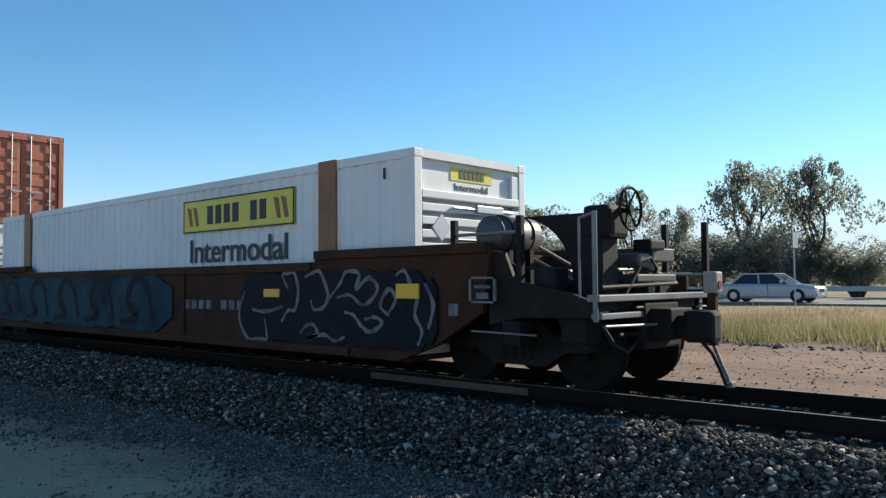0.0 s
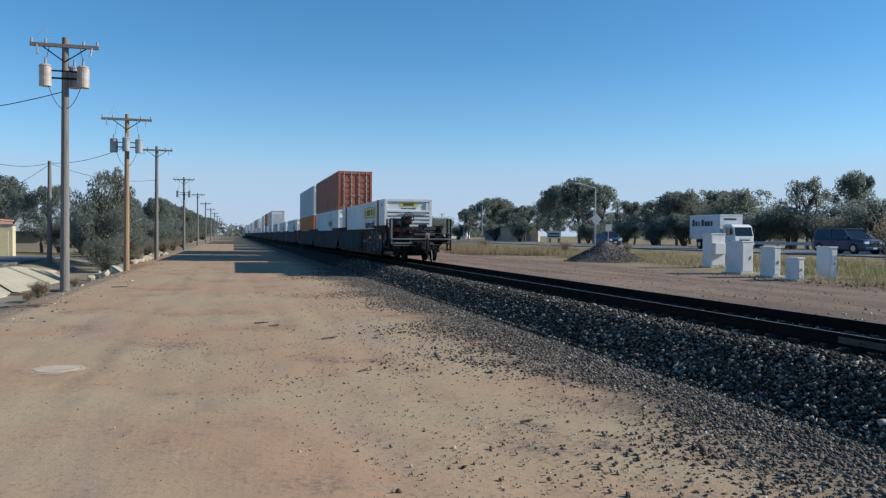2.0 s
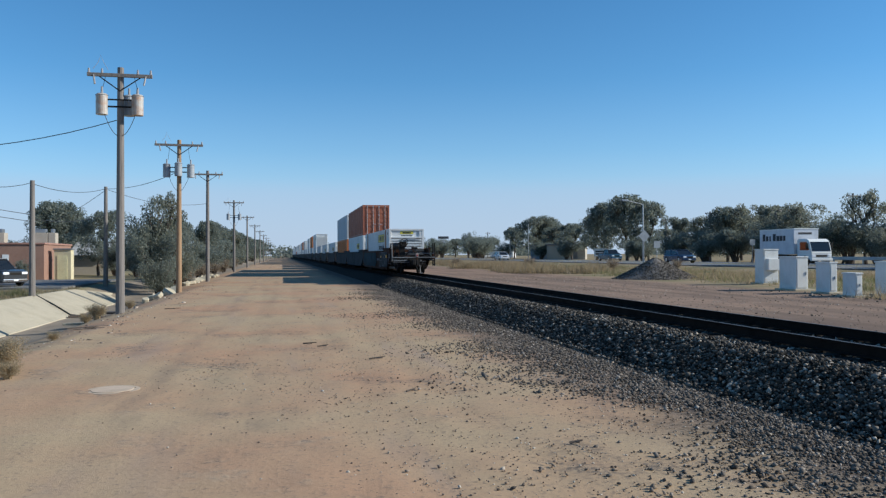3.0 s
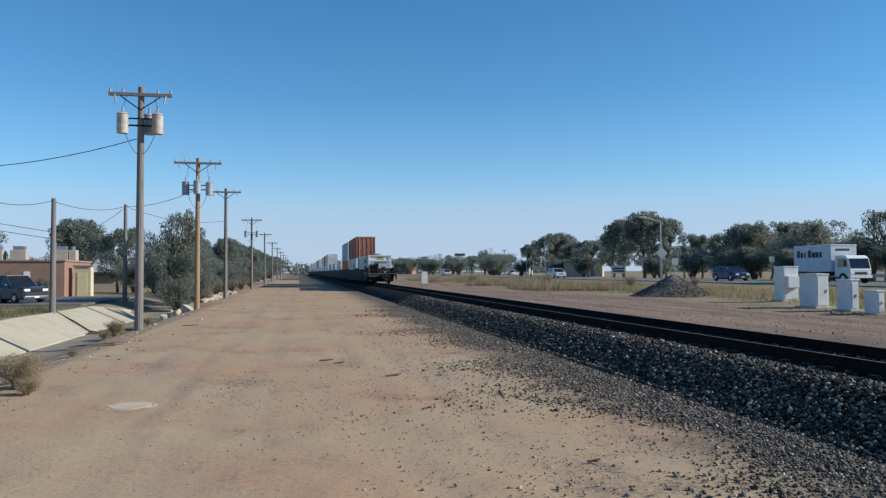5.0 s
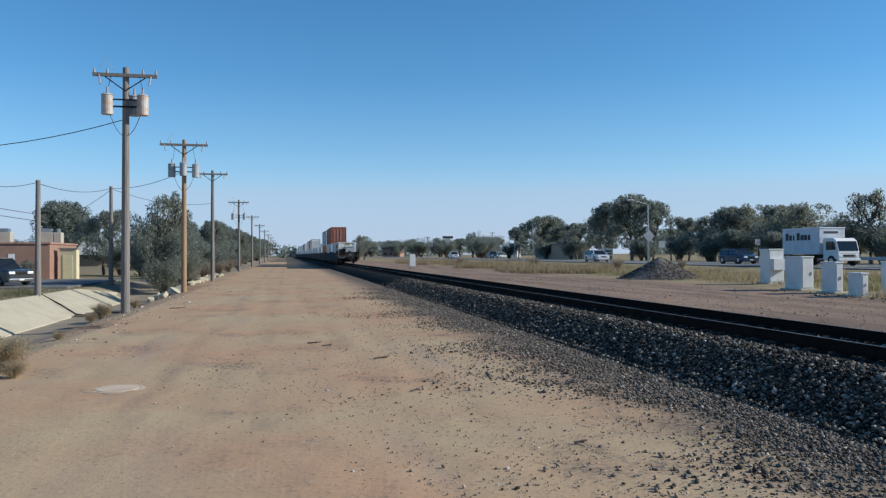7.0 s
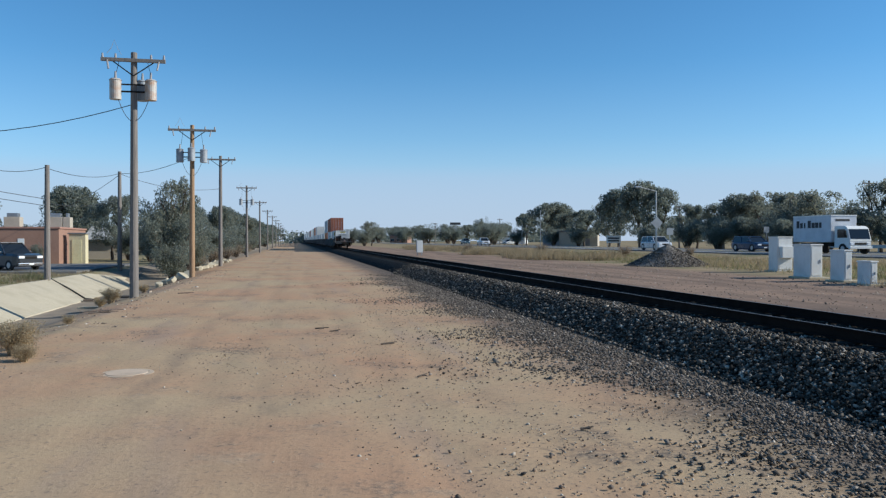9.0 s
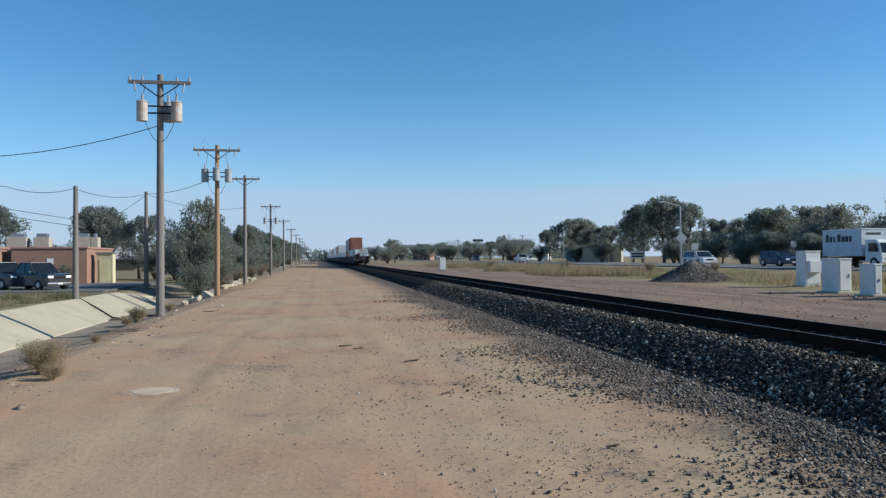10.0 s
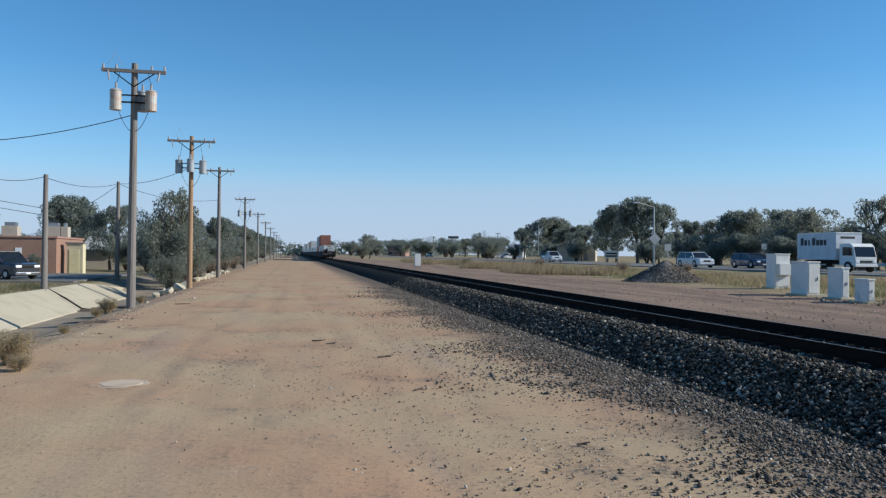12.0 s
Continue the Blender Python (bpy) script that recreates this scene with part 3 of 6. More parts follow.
def ribbed_side(length, height, x, out, pitch=0.30, deep=0.035, z0=0.15, z1=None):
    """A corrugated sheet along y at x; out: -1 or 1, the way that it faces."""
    z1 = height - 0.12 if z1 is None else z1
    n = int((length - 0.3) / pitch)
    step = (length - 0.3) / n
    verts, faces, ys = [], [], []
    for i in range(n):
        a = 0.15 + i * step
        ys += [(a, 0), (a + 0.36 * step, 0), (a + 0.5 * step, deep), (a + 0.86 * step, deep)]
    ys.append((length - 0.15, 0))
    for y, d in ys:
        verts += [(x - out * (0.012 + d), y, z0), (x - out * (0.012 + d), y, z1)]
    for i in range(len(ys) - 1):
        q = (2 * i, 2 * i + 1, 2 * i + 3, 2 * i + 2)
        faces.append(q if out > 0 else q[::-1])
    return verts, faces


def container(name, label, paint, length=16.15, height=2.9, width=2.59, doors="bars", end_paint=None):
    """Near end at y = 0, floor at z = 0, middle at x = 0."""
    c = tagged(empty(name), label, "container")
    h = width / 2
    for s in (-1, 1):
        raw("side_wall", *ribbed_side(length, height, s * h, s), paint, c)
        part("top_rail", boxed(min(s * h, s * (h - 0.08)), max(s * h, s * (h - 0.08)), 0.16, length - 0.16, height - 0.13, height), paint, c)
        part("bottom_rail", boxed(min(s * h, s * (h - 0.08)), max(s * h, s * (h - 0.08)), 0.16, length - 0.16, 0.0, 0.16), paint, c)
        for y in (0.0, length - 0.16):
            part("corner_post", boxed(min(s * h, s * (h - 0.16)), max(s * h, s * (h - 0.16)), y, y + 0.16, 0.0, height, bevel=0.015), paint, c)
    part("roof", boxed(-h + 0.07, h - 0.07, 0.05, length - 0.05, height - 0.06, height - 0.015), paint, c)
    part("floor", boxed(-h + 0.07, h - 0.07, 0.05, length - 0.05, 0.02, 0.14), paint, c)
    part("front_wall", boxed(-h + 0.15, h - 0.15, length - 0.1, length - 0.04, 0.1, height - 0.1), paint, c)
    ep = end_paint or paint
    if doors != "bars":
        part("end_header", boxed(-h + 0.16, h - 0.16, 0.0, 0.12, height - 0.22, height), ep, c)
    part("end_sill", boxed(-h + 0.16, h - 0.16, 0.0, 0.12, 0.0, 0.2), ep, c)
    if doors == "bars":
        # a sign panel above, horizontal bars with deep slots below
        part("end_header", boxed(-h + 0.16, h - 0.16, 0.0, 0.14, height - 0.12, height), ep, c)
        part("end_wall", boxed(-h + 0.16, h - 0.16, 0.07, 0.13, height - 0.66, height - 0.12), ep, c)
        part("end_wall", boxed(-h + 0.16, h - 0.16, 0.20, 0.25, 0.2, height - 0.66), ep, c)
        part("end_stile", boxed(h - 0.34, h - 0.16, 0.01, 0.07, height - 0.66, height - 0.2, bevel=0.008), ep, c)
        for k in range(11):
            top = height - 0.57 - 0.19 * k
            part("end_bar", boxed(-h + 0.162, h - 0.162, 0.0, 0.21, top - 0.115, top, bevel=0.012), ep, c)
    else:
        for s in (-1, 1):
            bm = boxed(min(0.01 * s, s * (h - 0.17)), max(0.01 * s, s * (h - 0.17)), 0.05, 0.11, 0.21, height - 0.23, bevel=0.01)
            for k in range(5):
                z = 0.4 + k * (height - 0.8) / 5
                box(bm, min(0.08 * s, s * (h - 0.25)), max(0.08 * s, s * (h - 0.25)), 0.025, 0.06, z, z + (height - 0.8) / 5 - 0.16, bevel=0.012)
            door = part("door", bm, ep, c)
            for x in (0.28, 0.86):
                bm = bmesh.new()
                tube(bm, (s * x, 0.0, 0.06), (s * x, 0.0, height - 0.06), 0.022, n=8)
                for z in (0.12, 0.8, 1.9, height - 0.12):
                    box(bm, s * x - 0.06, s * x + 0.06, -0.012, 0.05, z - 0.03, z + 0.03)
                part("lock_rod", bm, STEEL, door)
            part("door_handle", boxed(s * 0.28 - 0.04, s * 0.28 + 0.3, -0.04, -0.015, 1.02, 1.07), STEEL, door)
    for s in (-1, 1):
        for z in (0.0, height - 0.12):
            part("corner_casting", boxed(min(s * h, s * (h - 0.17)) - 0.003, max(s * h, s * (h - 0.17)) + 0.003, -0.006, 0.18, z - 0.001, z + 0.121, bevel=0.012), ep, c)
    return c


def big_logo(c, y, z, w, hgt, h, words):
    """A yellow panel with black bars for its name, and a plain word below, on the wall that faces the dirt track."""
    x = -h - 0.012
    panel = part("yellow_panel", boxed(x - 0.006, x + 0.02, y, y + w, z, z + hgt), YELLOW, c, "yellow printed panel with dark border")
    bm = bmesh.new()
    for a, b, p, q in ((0, w, 0, 0.025), (0, w, hgt - 0.025, hgt), (0, 0.025, 0, hgt), (w - 0.025, w, 0, hgt)):
        box(bm, x - 0.012, x, y + a, y + b, z + p, z + q)
    part("panel_border", bm, INK, panel)
    n = 7
    for i in range(n):
        if i == 2:
            continue
        a = y + w * (0.22 + 0.56 * i / n)
        part("name_bar", boxed(x - 0.012, x, a, a + w * 0.055, z + hgt * 0.22, z + hgt * 0.78), INK, panel)
    for a in (0.04, 0.10, 0.84, 0.90):
        bm = bmesh.new()
        prism(bm, [(y + w * a, z + hgt * 0.2), (y + w * (a + 0.03), z + hgt * 0.2), (y + w * (a + 0.06), z + hgt * 0.8), (y + w * (a + 0.02), z + hgt * 0.75)], x - 0.010, x, "x")
        part("emblem", bm, BROWN_PAINT, panel)
    if words:
        lettering("printed_word", words, 0.62, Matrix.Translation((x + 0.005, y + w / 2 - 0.02, z - 0.565)) @ pose(0, 0, 0, 90, 0, -90), INK, c, w * 0.88)


def white_intermodal():
    c = container("shipping_container", "long white ribbed intermodal container with yellow panel in the last well", WHITE_BOX)
    h, H = 1.295, 2.9
    for y in (1.67, 14.03):
        for s in (-1, 1):
            part("lifting_post", boxed(s * h - 0.03 if s < 0 else s * h - 0.02, s * h + 0.02 if s < 0 else s * h + 0.03, y, y + 0.42, 0.0, H + 0.012, bevel=0.01), BROWN_PAINT, c, "rust-brown lifting post strip")
    big_logo(c, 2.73, 1.98, 3.5, 0.61, h, "Intermodal")
    # end wall: yellow sign, word, placard, latch
    sign = part("end_sign", boxed(-0.46, 0.51, 0.06, 0.08, 2.52, 2.72), YELLOW, c, "small yellow sign")
    for i in range(6):
        part("name_bar", boxed(-0.26 + i * 0.1, -0.19 + i * 0.1, 0.052, 0.065, 2.56, 2.68), INK, sign)
    lettering("printed_word", "Intermodal", 0.15, Matrix.Translation((0.02, 0.066, 2.375)) @ pose(0, 0, 0, 90, 0, 0), INK, c, 0.78)
    bm = bmesh.new()
    prism(bm, [(-0.73 + 0.2 * a, 1.80 + 0.2 * b) for a, b in ((1, 0), (0, 1), (-1, 0), (0, -1))], -0.008, 0.012, "y")
    part("placard", bm, plain("placard_grey", (0.55, 0.55, 0.55), 0.5), c, "grey diamond placard holder")
    part("latch_box", boxed(0.02, 0.66, -0.05, 0.0, 2.05, 2.17, bevel=0.015), STEEL, c)
    part("latch_rod", tube(bmesh.new(), (-0.5, -0.02, 2.10), (0.95, -0.02, 2.10), 0.018, n=8), STEEL, c)
    bm = bmesh.new()
    tube(bm, (-h - 0.02, 0.58, 2.5), (-h - 0.02, 0.58, 2.66), 0.02, n=8)
    part("marker_light", bm, INK, c)
    return c


def wheelset(parent, y):
    for s in (-1, 1):
        bm = bmesh.new()
        cx = s * 0.76
        tube(bm, (cx - 0.06, y, 0.47), (cx + 0.06, y, 0.47), 0.455, 0.455, 28)
        tube(bm, (cx - s * 0.10, y, 0.47), (cx - s * 0.055, y, 0.47), 0.485, 0.485, 28)
        tube(bm, (cx + s * 0.055, y, 0.47), (cx + s * 0.085, y, 0.47), 0.33, 0.25, 24)
        tube(bm, (cx + s * 0.08, y, 0.47), (cx + s * 0.16, y, 0.47), 0.11, 0.10, 16)
        part("wheel", bm, WHEEL_STEEL, parent)
    part("axle", tube(bmesh.new(), (-0.8, y, 0.47), (0.8, y, 0.47), 0.085, n=12), WHEEL_STEEL, parent)


def bogie(parent, y):
    for dy in (-0.89, 0.89):
        wheelset(parent, y + dy)
    for s in (-1, 1):
        bm = bmesh.new()
        prism(bm, [(y - 1.2, 0.50), (y - 1.1, 0.62), (y - 0.55, 0.66), (y - 0.3, 0.85), (y + 0.3, 0.85), (y + 0.55, 0.66), (y + 1.1, 0.62), (y + 1.2, 0.50),
                   (y + 0.7, 0.46), (y + 0.4, 0.28), (y - 0.4, 0.28), (y - 0.7, 0.46)], s * 0.93 - 0.07, s * 0.93 + 0.07, "x")
        part("side_frame", bm, BLACK_STEEL, parent)
        bm = bmesh.new()
        for k in range(4):
            tube(bm, (s * 0.97, y - 0.21 + 0.14 * k, 0.36), (s * 0.97, y - 0.21 + 0.14 * k, 0.72), 0.055, n=8)
        part("springs", bm, WHEEL_STEEL, parent)
    part("bolster", boxed(-1.05, 1.05, y - 0.22, y + 0.22, 0.55, 0.82, bevel=0.03), BLACK_STEEL, parent)


def well_car(name, label, body, y0, y1, front_bogie=True, end_bogie=True, simple=False):
    """A deep well with raised ends; y0 and y1: the ends of its well about the container, which starts at y = 0."""
    car = tagged(empty(name), label, "railcar")
    # side sills: deep plate, top and bottom chords, stepped tops
    for s in (-1, 1):
        x0, x1 = (-1.47, -1.38) if s < 0 else (1.38, 1.47)
        bm = bmesh.new()
        top = [(y0 - 1.15, 1.76), (y0 + 0.1, 1.78), (y0 + 2.25, 1.78), (y0 + 2.4, 1.62), (y1 - 3.2, 1.62), (y1 - 2.7, 1.78), (y1 - 0.1, 1.78), (y1 + 0.5, 1.62)]
        low = [(y1 + 0.5, 0.95), (y1 + 0.1, 0.5), (y1 - 0.5, 0.26), (y0 + 0.5, 0.26), (y0 - 0.2, 0.5), (y0 - 1.0, 0.95)]
        prism(bm, top + low, x0, x1, "x")
        side = part("side_sill", bm, body, car)
        bm = bmesh.new()
        o = -1.53 if s < 0 else 1.53
        a, b = min(o, s * 1.36), max(o, s * 1.36)
        box(bm, a, b, y0 + 2.4, y1 - 3.2, 1.52, 1.66, bevel=0.01)
        box(bm, a, b, y0 - 1.1, y0 + 2.3, 1.70, 1.83, bevel=0.01)
        box(bm, a, b, y1 - 2.75, y1 + 0.2, 1.70, 1.83, bevel=0.01)
        box(bm, a, b, y0 + 1.5, y1 - 1.5, 0.27, 0.40, bevel=0.01)
        part("chord", bm, body, side)
        if not simple:
            for y in np.arange(y0 + 6.2, y1 - 1, 1.9):
                part("stiffener", boxed(min(s * 1.47, s * 1.515), max(s * 1.47, s * 1.515), y, y + 0.09, 0.42, 1.5), body, side)
    part("well_floor", boxed(-1.36, 1.36, y0 + 0.4, y1 - 0.4, 0.24, 0.31), body, car)
    for y in (y0 - 0.06, y1 - 0.06):
        part("bulkhead", boxed(-1.37, 1.37, y, y + 0.12, 0.5, 1.75, bevel=0.01), body, car)
    for on, y in ((end_bogie, y0 - 1.5), (front_bogie, y1 + 0.85)):
        if on:
            bogie(car, y)
    part("end_deck", boxed(-1.2, 1.2, y1 + 0.07, y1 + 1.5, 1.02, 1.2, bevel=0.02), BLACK_STEEL, car)
    return car


def end_platform(car):
    """The open end of the last car: deck, air tank, brake stand and wheel, rails, steps, coupler. The end beam is at y = -3.35."""
    e = -3.0
    part("platform_deck", boxed(-1.25, 1.25, e + 0.1, -0.45, 0.98, 1.12, bevel=0.015), BLACK_STEEL, car)
    part("centre_sill", boxed(-0.3, 0.3, e - 0.3, -0.4, 0.62, 1.0, bevel=0.02), BLACK_STEEL, car)
    part("end_beam", boxed(-1.52, 1.5, e - 0.06, e + 0.1, 1.10, 1.18, bevel=0.012), BRIGHT, car, "worn bright end beam")
    part("lower_beam", boxed(-1.4, 0.6, e - 0.02, e + 0.12, 0.90, 0.97, bevel=0.012), BRIGHT, car)
    part("uncoupling_lever", tube(bmesh.new(), (-1.45, e - 0.09, 0.83), (0.1, e - 0.12, 0.80), 0.018), BRIGHT, car)
    part("striker_plate", boxed(-0.45, 0.45, e - 0.04, e + 0.1, 0.5, 1.08, bevel=0.03), BLACK_STEEL, car)
    bm = tube(bmesh.new(), (-1.22, -1.3, 1.95), (-0.42, -1.3, 1.95), 0.24, n=24)
    for x in (-1.22, -0.42):
        bmesh.ops.create_uvsphere(bm, u_segments=20, v_segments=10, radius=0.24, matrix=Matrix.Translation((x, -1.3, 1.95)) @ Matrix.Diagonal((0.35, 1, 1, 1)))
    tank = part("air_tank", bm, surface("tank_grey", (0.085, 0.08, 0.078), (0.05, 0.045, 0.042), 0.5, 0.4), car, "grey steel air reservoir", True)
    for x in (-1.05, -0.6):
        bm = ring(bmesh.new(), (x, -1.3, 1.95), (1, 0, 0), 0.242, 0.015)
        box(bm, x - 0.04, x + 0.04, -1.5, -1.1, 1.1, 1.74)
        part("tank_strap", bm, BLACK_STEEL, tank)
    for s in (-1, 1):
        bm = bmesh.new()
        prism(bm, [(-1.4, 0.8), (-1.4, 1.74), (-1.65, 1.7), (-1.8, 1.35), (-2.6, 1.2), (-2.9, 1.1), (-2.9, 0.92), (-1.9, 0.9)], s * 1.36 - 0.03, s * 1.36 + 0.03, "x")
        part("gusset", bm, BLACK_STEEL, car)
    # brake stand and hand wheel
    bm = boxed(-0.92, -0.55, -2.75, -2.45, 1.12, 2.1, bevel=0.02)
    sweep = [(-2.3 + 0.85 * math.sin(a), 1.32 + 0.85 * (1 - math.cos(a))) for a in (math.pi / 2 * k / 8 for k in range(9))]     # a web that sweeps up to the stand
    prism(bm, [(-1.45, 1.12), (-2.45, 1.12), (-2.45, 2.17)] + [(-3.75 - y, 3.49 - z) for y, z in sweep], -0.85, -0.62, "x")
    box(bm, -0.95, -0.45, -2.86, -2.5, 1.85, 2.25, bevel=0.06)
    stand = part("brake_stand", bm, BLACK_STEEL, car)
    bm = ring(bmesh.new(), (-0.64, -2.98, 2.2), (0, 1, 0), 0.255, 0.02, 28)
    hand = part("brake_wheel", bm, BLACK_STEEL, car, "spoked hand brake wheel")
    for k in range(6):
        a = math.pi * k / 3
        part("spoke", tube(bmesh.new(), (-0.64, -2.94, 2.2), (-0.64 + 0.25 * math.cos(a), -2.98, 2.2 + 0.25 * math.sin(a)), 0.013, n=6), BLACK_STEEL, hand)
    part("hub", tube(bmesh.new(), (-0.64, -3.0, 2.2), (-0.64, -2.8, 2.2), 0.05, n=12), BLACK_STEEL, hand)
    # valves and pipes
    valve_paint = surface("valve_grey", (0.09, 0.09, 0.09), (0.06, 0.055, 0.05), 0.5, 0.4)
    for x0, x1, y0, y1, z0, z1, bv in ((-0.4, 0.35, -2.2, -1.7, 1.25, 1.48, 0.03), (0.15, 0.75, -2.85, -2.3, 1.58, 1.76, 0.02), (-0.35, 0.7, -2.9, -2.4, 1.32, 1.42, 0.02),
                                       (-0.3, 0.0, -2.9, -2.6, 1.5, 1.68, 0.04), (0.3, 0.5, -2.7, -2.5, 1.1, 1.6, 0.02)):
        part("valve_block", boxed(x0, x1, y0, y1, z0, z1, bevel=bv), valve_paint, car)
    for a, b in (((-0.5, -2.2, 1.3), (0.2, -2.2, 1.3)), ((-0.5, -2.2, 1.3), (-0.5, -1.3, 1.7)), ((0.1, -2.6, 1.6), (0.7, -2.9, 1.3)), ((-1.2, -2.9, 1.26), (0.7, -2.9, 1.30)),
                 ((-0.9, -2.95, 0.7), (0.9, -2.95, 0.7)), ((0.2, -1.7, 1.5), (-0.6, -1.3, 1.95)), ((-0.8, -2.9, 1.05), (-0.3, -2.9, 1.5)), ((-1.1, -2.2, 1.45), (0.9, -2.2, 1.5))):
        part("brake_pipe", tube(bmesh.new(), a, b, 0.025, n=8), BRIGHT if a[2] > 1.28 else BLACK_STEEL, car)
    # brake rigging, hoses and small fittings under and on the deck
    for x0, x1, y0, y1, z0, z1 in ((-1.42, -1.1, -1.9, -1.62, 0.55, 0.86), (-1.3, -0.95, -2.75, -2.4, 0.6, 0.92), (0.5, 0.85, -2.9, -2.6, 0.62, 0.86), (-0.1, 0.3, -2.95, -2.7, 1.72, 1.86), (0.8, 1.2, -2.6, -2.2, 1.12, 1.3), (-1.25, -0.95, -2.3, -2.0, 1.12, 1.5)):
        part("fitting", boxed(x0, x1, y0, y1, z0, z1, bevel=0.03), BLACK_STEEL, car)
    for pts in (((-1.3, -2.95, 0.85), (-1.1, -3.0, 0.6), (-0.8, -3.0, 0.5), (-0.5, -2.95, 0.6)), ((-1.2, -2.2, 1.15), (-1.25, -2.4, 0.8), (-1.2, -2.7, 0.55)), ((0.5, -2.9, 1.1), (0.62, -3.05, 0.75), (0.5, -3.05, 0.45)),
                ((-0.4, -2.8, 1.5), (-0.1, -2.95, 1.62), (0.25, -2.85, 1.5), (0.4, -2.7, 1.3)), ((-1.1, -1.2, 1.72), (-1.15, -1.7, 1.5), (-1.1, -2.2, 1.5))):
        wire("brake_hose", list(pts), 0.022, RUBBER, car)
    for a, b in (((-1.5, -2.2, 0.70), (-1.5, -1.2, 0.72)), ((-1.47, -2.98, 0.98), (-1.2, -2.98, 0.98)), ((-0.62, -3.02, 1.02), (-0.2, -3.02, 1.02)), ((0.2, -3.02, 0.88), (0.9, -3.02, 0.86)), ((1.1, -2.98, 0.98), (1.42, -2.98, 0.98))):
        part("bright_rod", tube(bmesh.new(), a, b, 0.014, n=6), BRIGHT, car)
    # grab rails
    bm = bmesh.new()
    tube(bm, (-1.5, e, 0.88), (-1.5, e, 2.12), 0.03, n=8)
    tube(bm, (-1.5, e + 0.2, 1.15), (-1.5, e + 0.2, 2.05), 0.016, n=8)
    tube(bm, (-1.5, e + 0.2, 2.05), (-1.5, e, 2.10), 0.016, n=8)
    part("grab_post", bm, BRIGHT, car)
    for x, y, z0 in ((1.5, e + 0.05, 0.55), (1.5, e + 0.65, 0.55), (-1.33, -1.85, 0.9), (-1.3, -0.75, 0.9)):
        part("stanchion", boxed(x - 0.04, x + 0.04, y - 0.04, y + 0.04, z0, 2.15, bevel=0.008), BLACK_STEEL, car)
    for z in (0.6, 0.88, 1.16):
        part("ladder_rung", boxed(1.46, 1.54, e + 0.05, e + 0.65, z, z + 0.05, bevel=0.006), BLACK_STEEL, car)
    part("corner_box", boxed(1.42, 1.5, e + 0.3, e + 0.7, 1.0, 1.42, bevel=0.01), WELL_BROWN, car, "rusty brown corner plate")
    for a, b in (((-1.33, -1.85, 1.95), (-1.30, -0.75, 1.95)), ((-1.3, -0.75, 1.9), (0.4, -0.75, 1.9)), ((0.4, -2.4, 1.42), (1.5, e + 0.05, 1.42))):
        part("hand_rail", tube(bmesh.new(), a, b, 0.022, n=8), BRIGHT, car)
    bm = boxed(-0.14, 0.14, e - 0.45, e - 0.1, 0.66, 0.92, bevel=0.04)
    box(bm, -0.22, 0.05, e - 0.78, e - 0.4, 0.60, 0.98, bevel=0.06)
    box(bm, 0.06, 0.2, e - 0.72, e - 0.4, 0.60, 0.98, bevel=0.05)
    part("coupler", bm, BLACK_STEEL, car)
    # the end-of-train marker clamped on the coupler
    marker = part("end_marker", boxed(0.04, 0.23, e - 0.72, e - 0.55, 1.18, 1.44, bevel=0.02), surface("marker_grey", (0.34, 0.30, 0.27), (0.30, 0.2, 0.15), 0.6), car, "grey end-of-train marker box")
    part("marker_lamp", tube(bmesh.new(), (0.13, e - 0.735, 1.28), (0.13, e - 0.70, 1.28), 0.05, n=14), TAIL, marker, "red marker lamp")
    part("clamp", boxed(0.09, 0.18, e - 0.68, e - 0.58, 0.55, 1.18, bevel=0.01), WELL_BROWN, marker)
    hose = [(0.05, e - 0.5, 0.62), (0.12, e - 0.62, 0.45), (0.2, e - 0.68, 0.25), (0.3, e - 0.7, 0.08), (0.42, e - 0.7, 0.06)]
    wire("air_hose", hose, 0.024, RUBBER, car)
    wire("air_hose", [(0.36, e - 0.5, 0.62), (0.38, e - 0.6, 0.35), (0.36, e - 0.7, 0.15), (0.4, e - 0.7, 0.06)], 0.022, BRIGHT, car)
    part("hose_coupling", boxed(0.36, 0.5, e - 0.75, e - 0.66, 0.02, 0.1, bevel=0.02), BRIGHT, car)
    # markings on the near side
    x = -1.535
    for y, z, w, h in ((-0.31, 1.12, 0.43, 0.20), (2.82, 1.12, 0.42, 0.13)):
        part("reflector", boxed(x - 0.008, x + 0.04, y, y + w, z, z + h), REFLECT, car, "yellow reflector panel")
    bm = bmesh.new()
    for a, b, p, q in ((0, 0.5, 0, 0.04), (0, 0.5, 0.46, 0.5), (0, 0.04, 0, 0.5), (0.46, 0.5, 0, 0.5), (0.14, 0.36, 0.08, 0.2), (0.1, 0.4, 0.28, 0.34)):
        box(bm, -1.49, -1.462, -1.58 + 0.86 * a, -1.58 + 0.86 * b, 1.07 + 0.66 * p, 1.07 + 0.66 * q)
    part("stencil_box", bm, SPRAY, car)
    part("data_plate", boxed(-1.49, -1.462, -0.96, -0.80, 0.90, 1.06), SPRAY, car)
    for i in range(10):
        if i != 4:
            part("stencil_bar", boxed(-1.482, -1.46, 5.7 - 0.25 * i, 5.7 - 0.25 * i + 0.17, 0.89, 1.05), SPRAY, car)
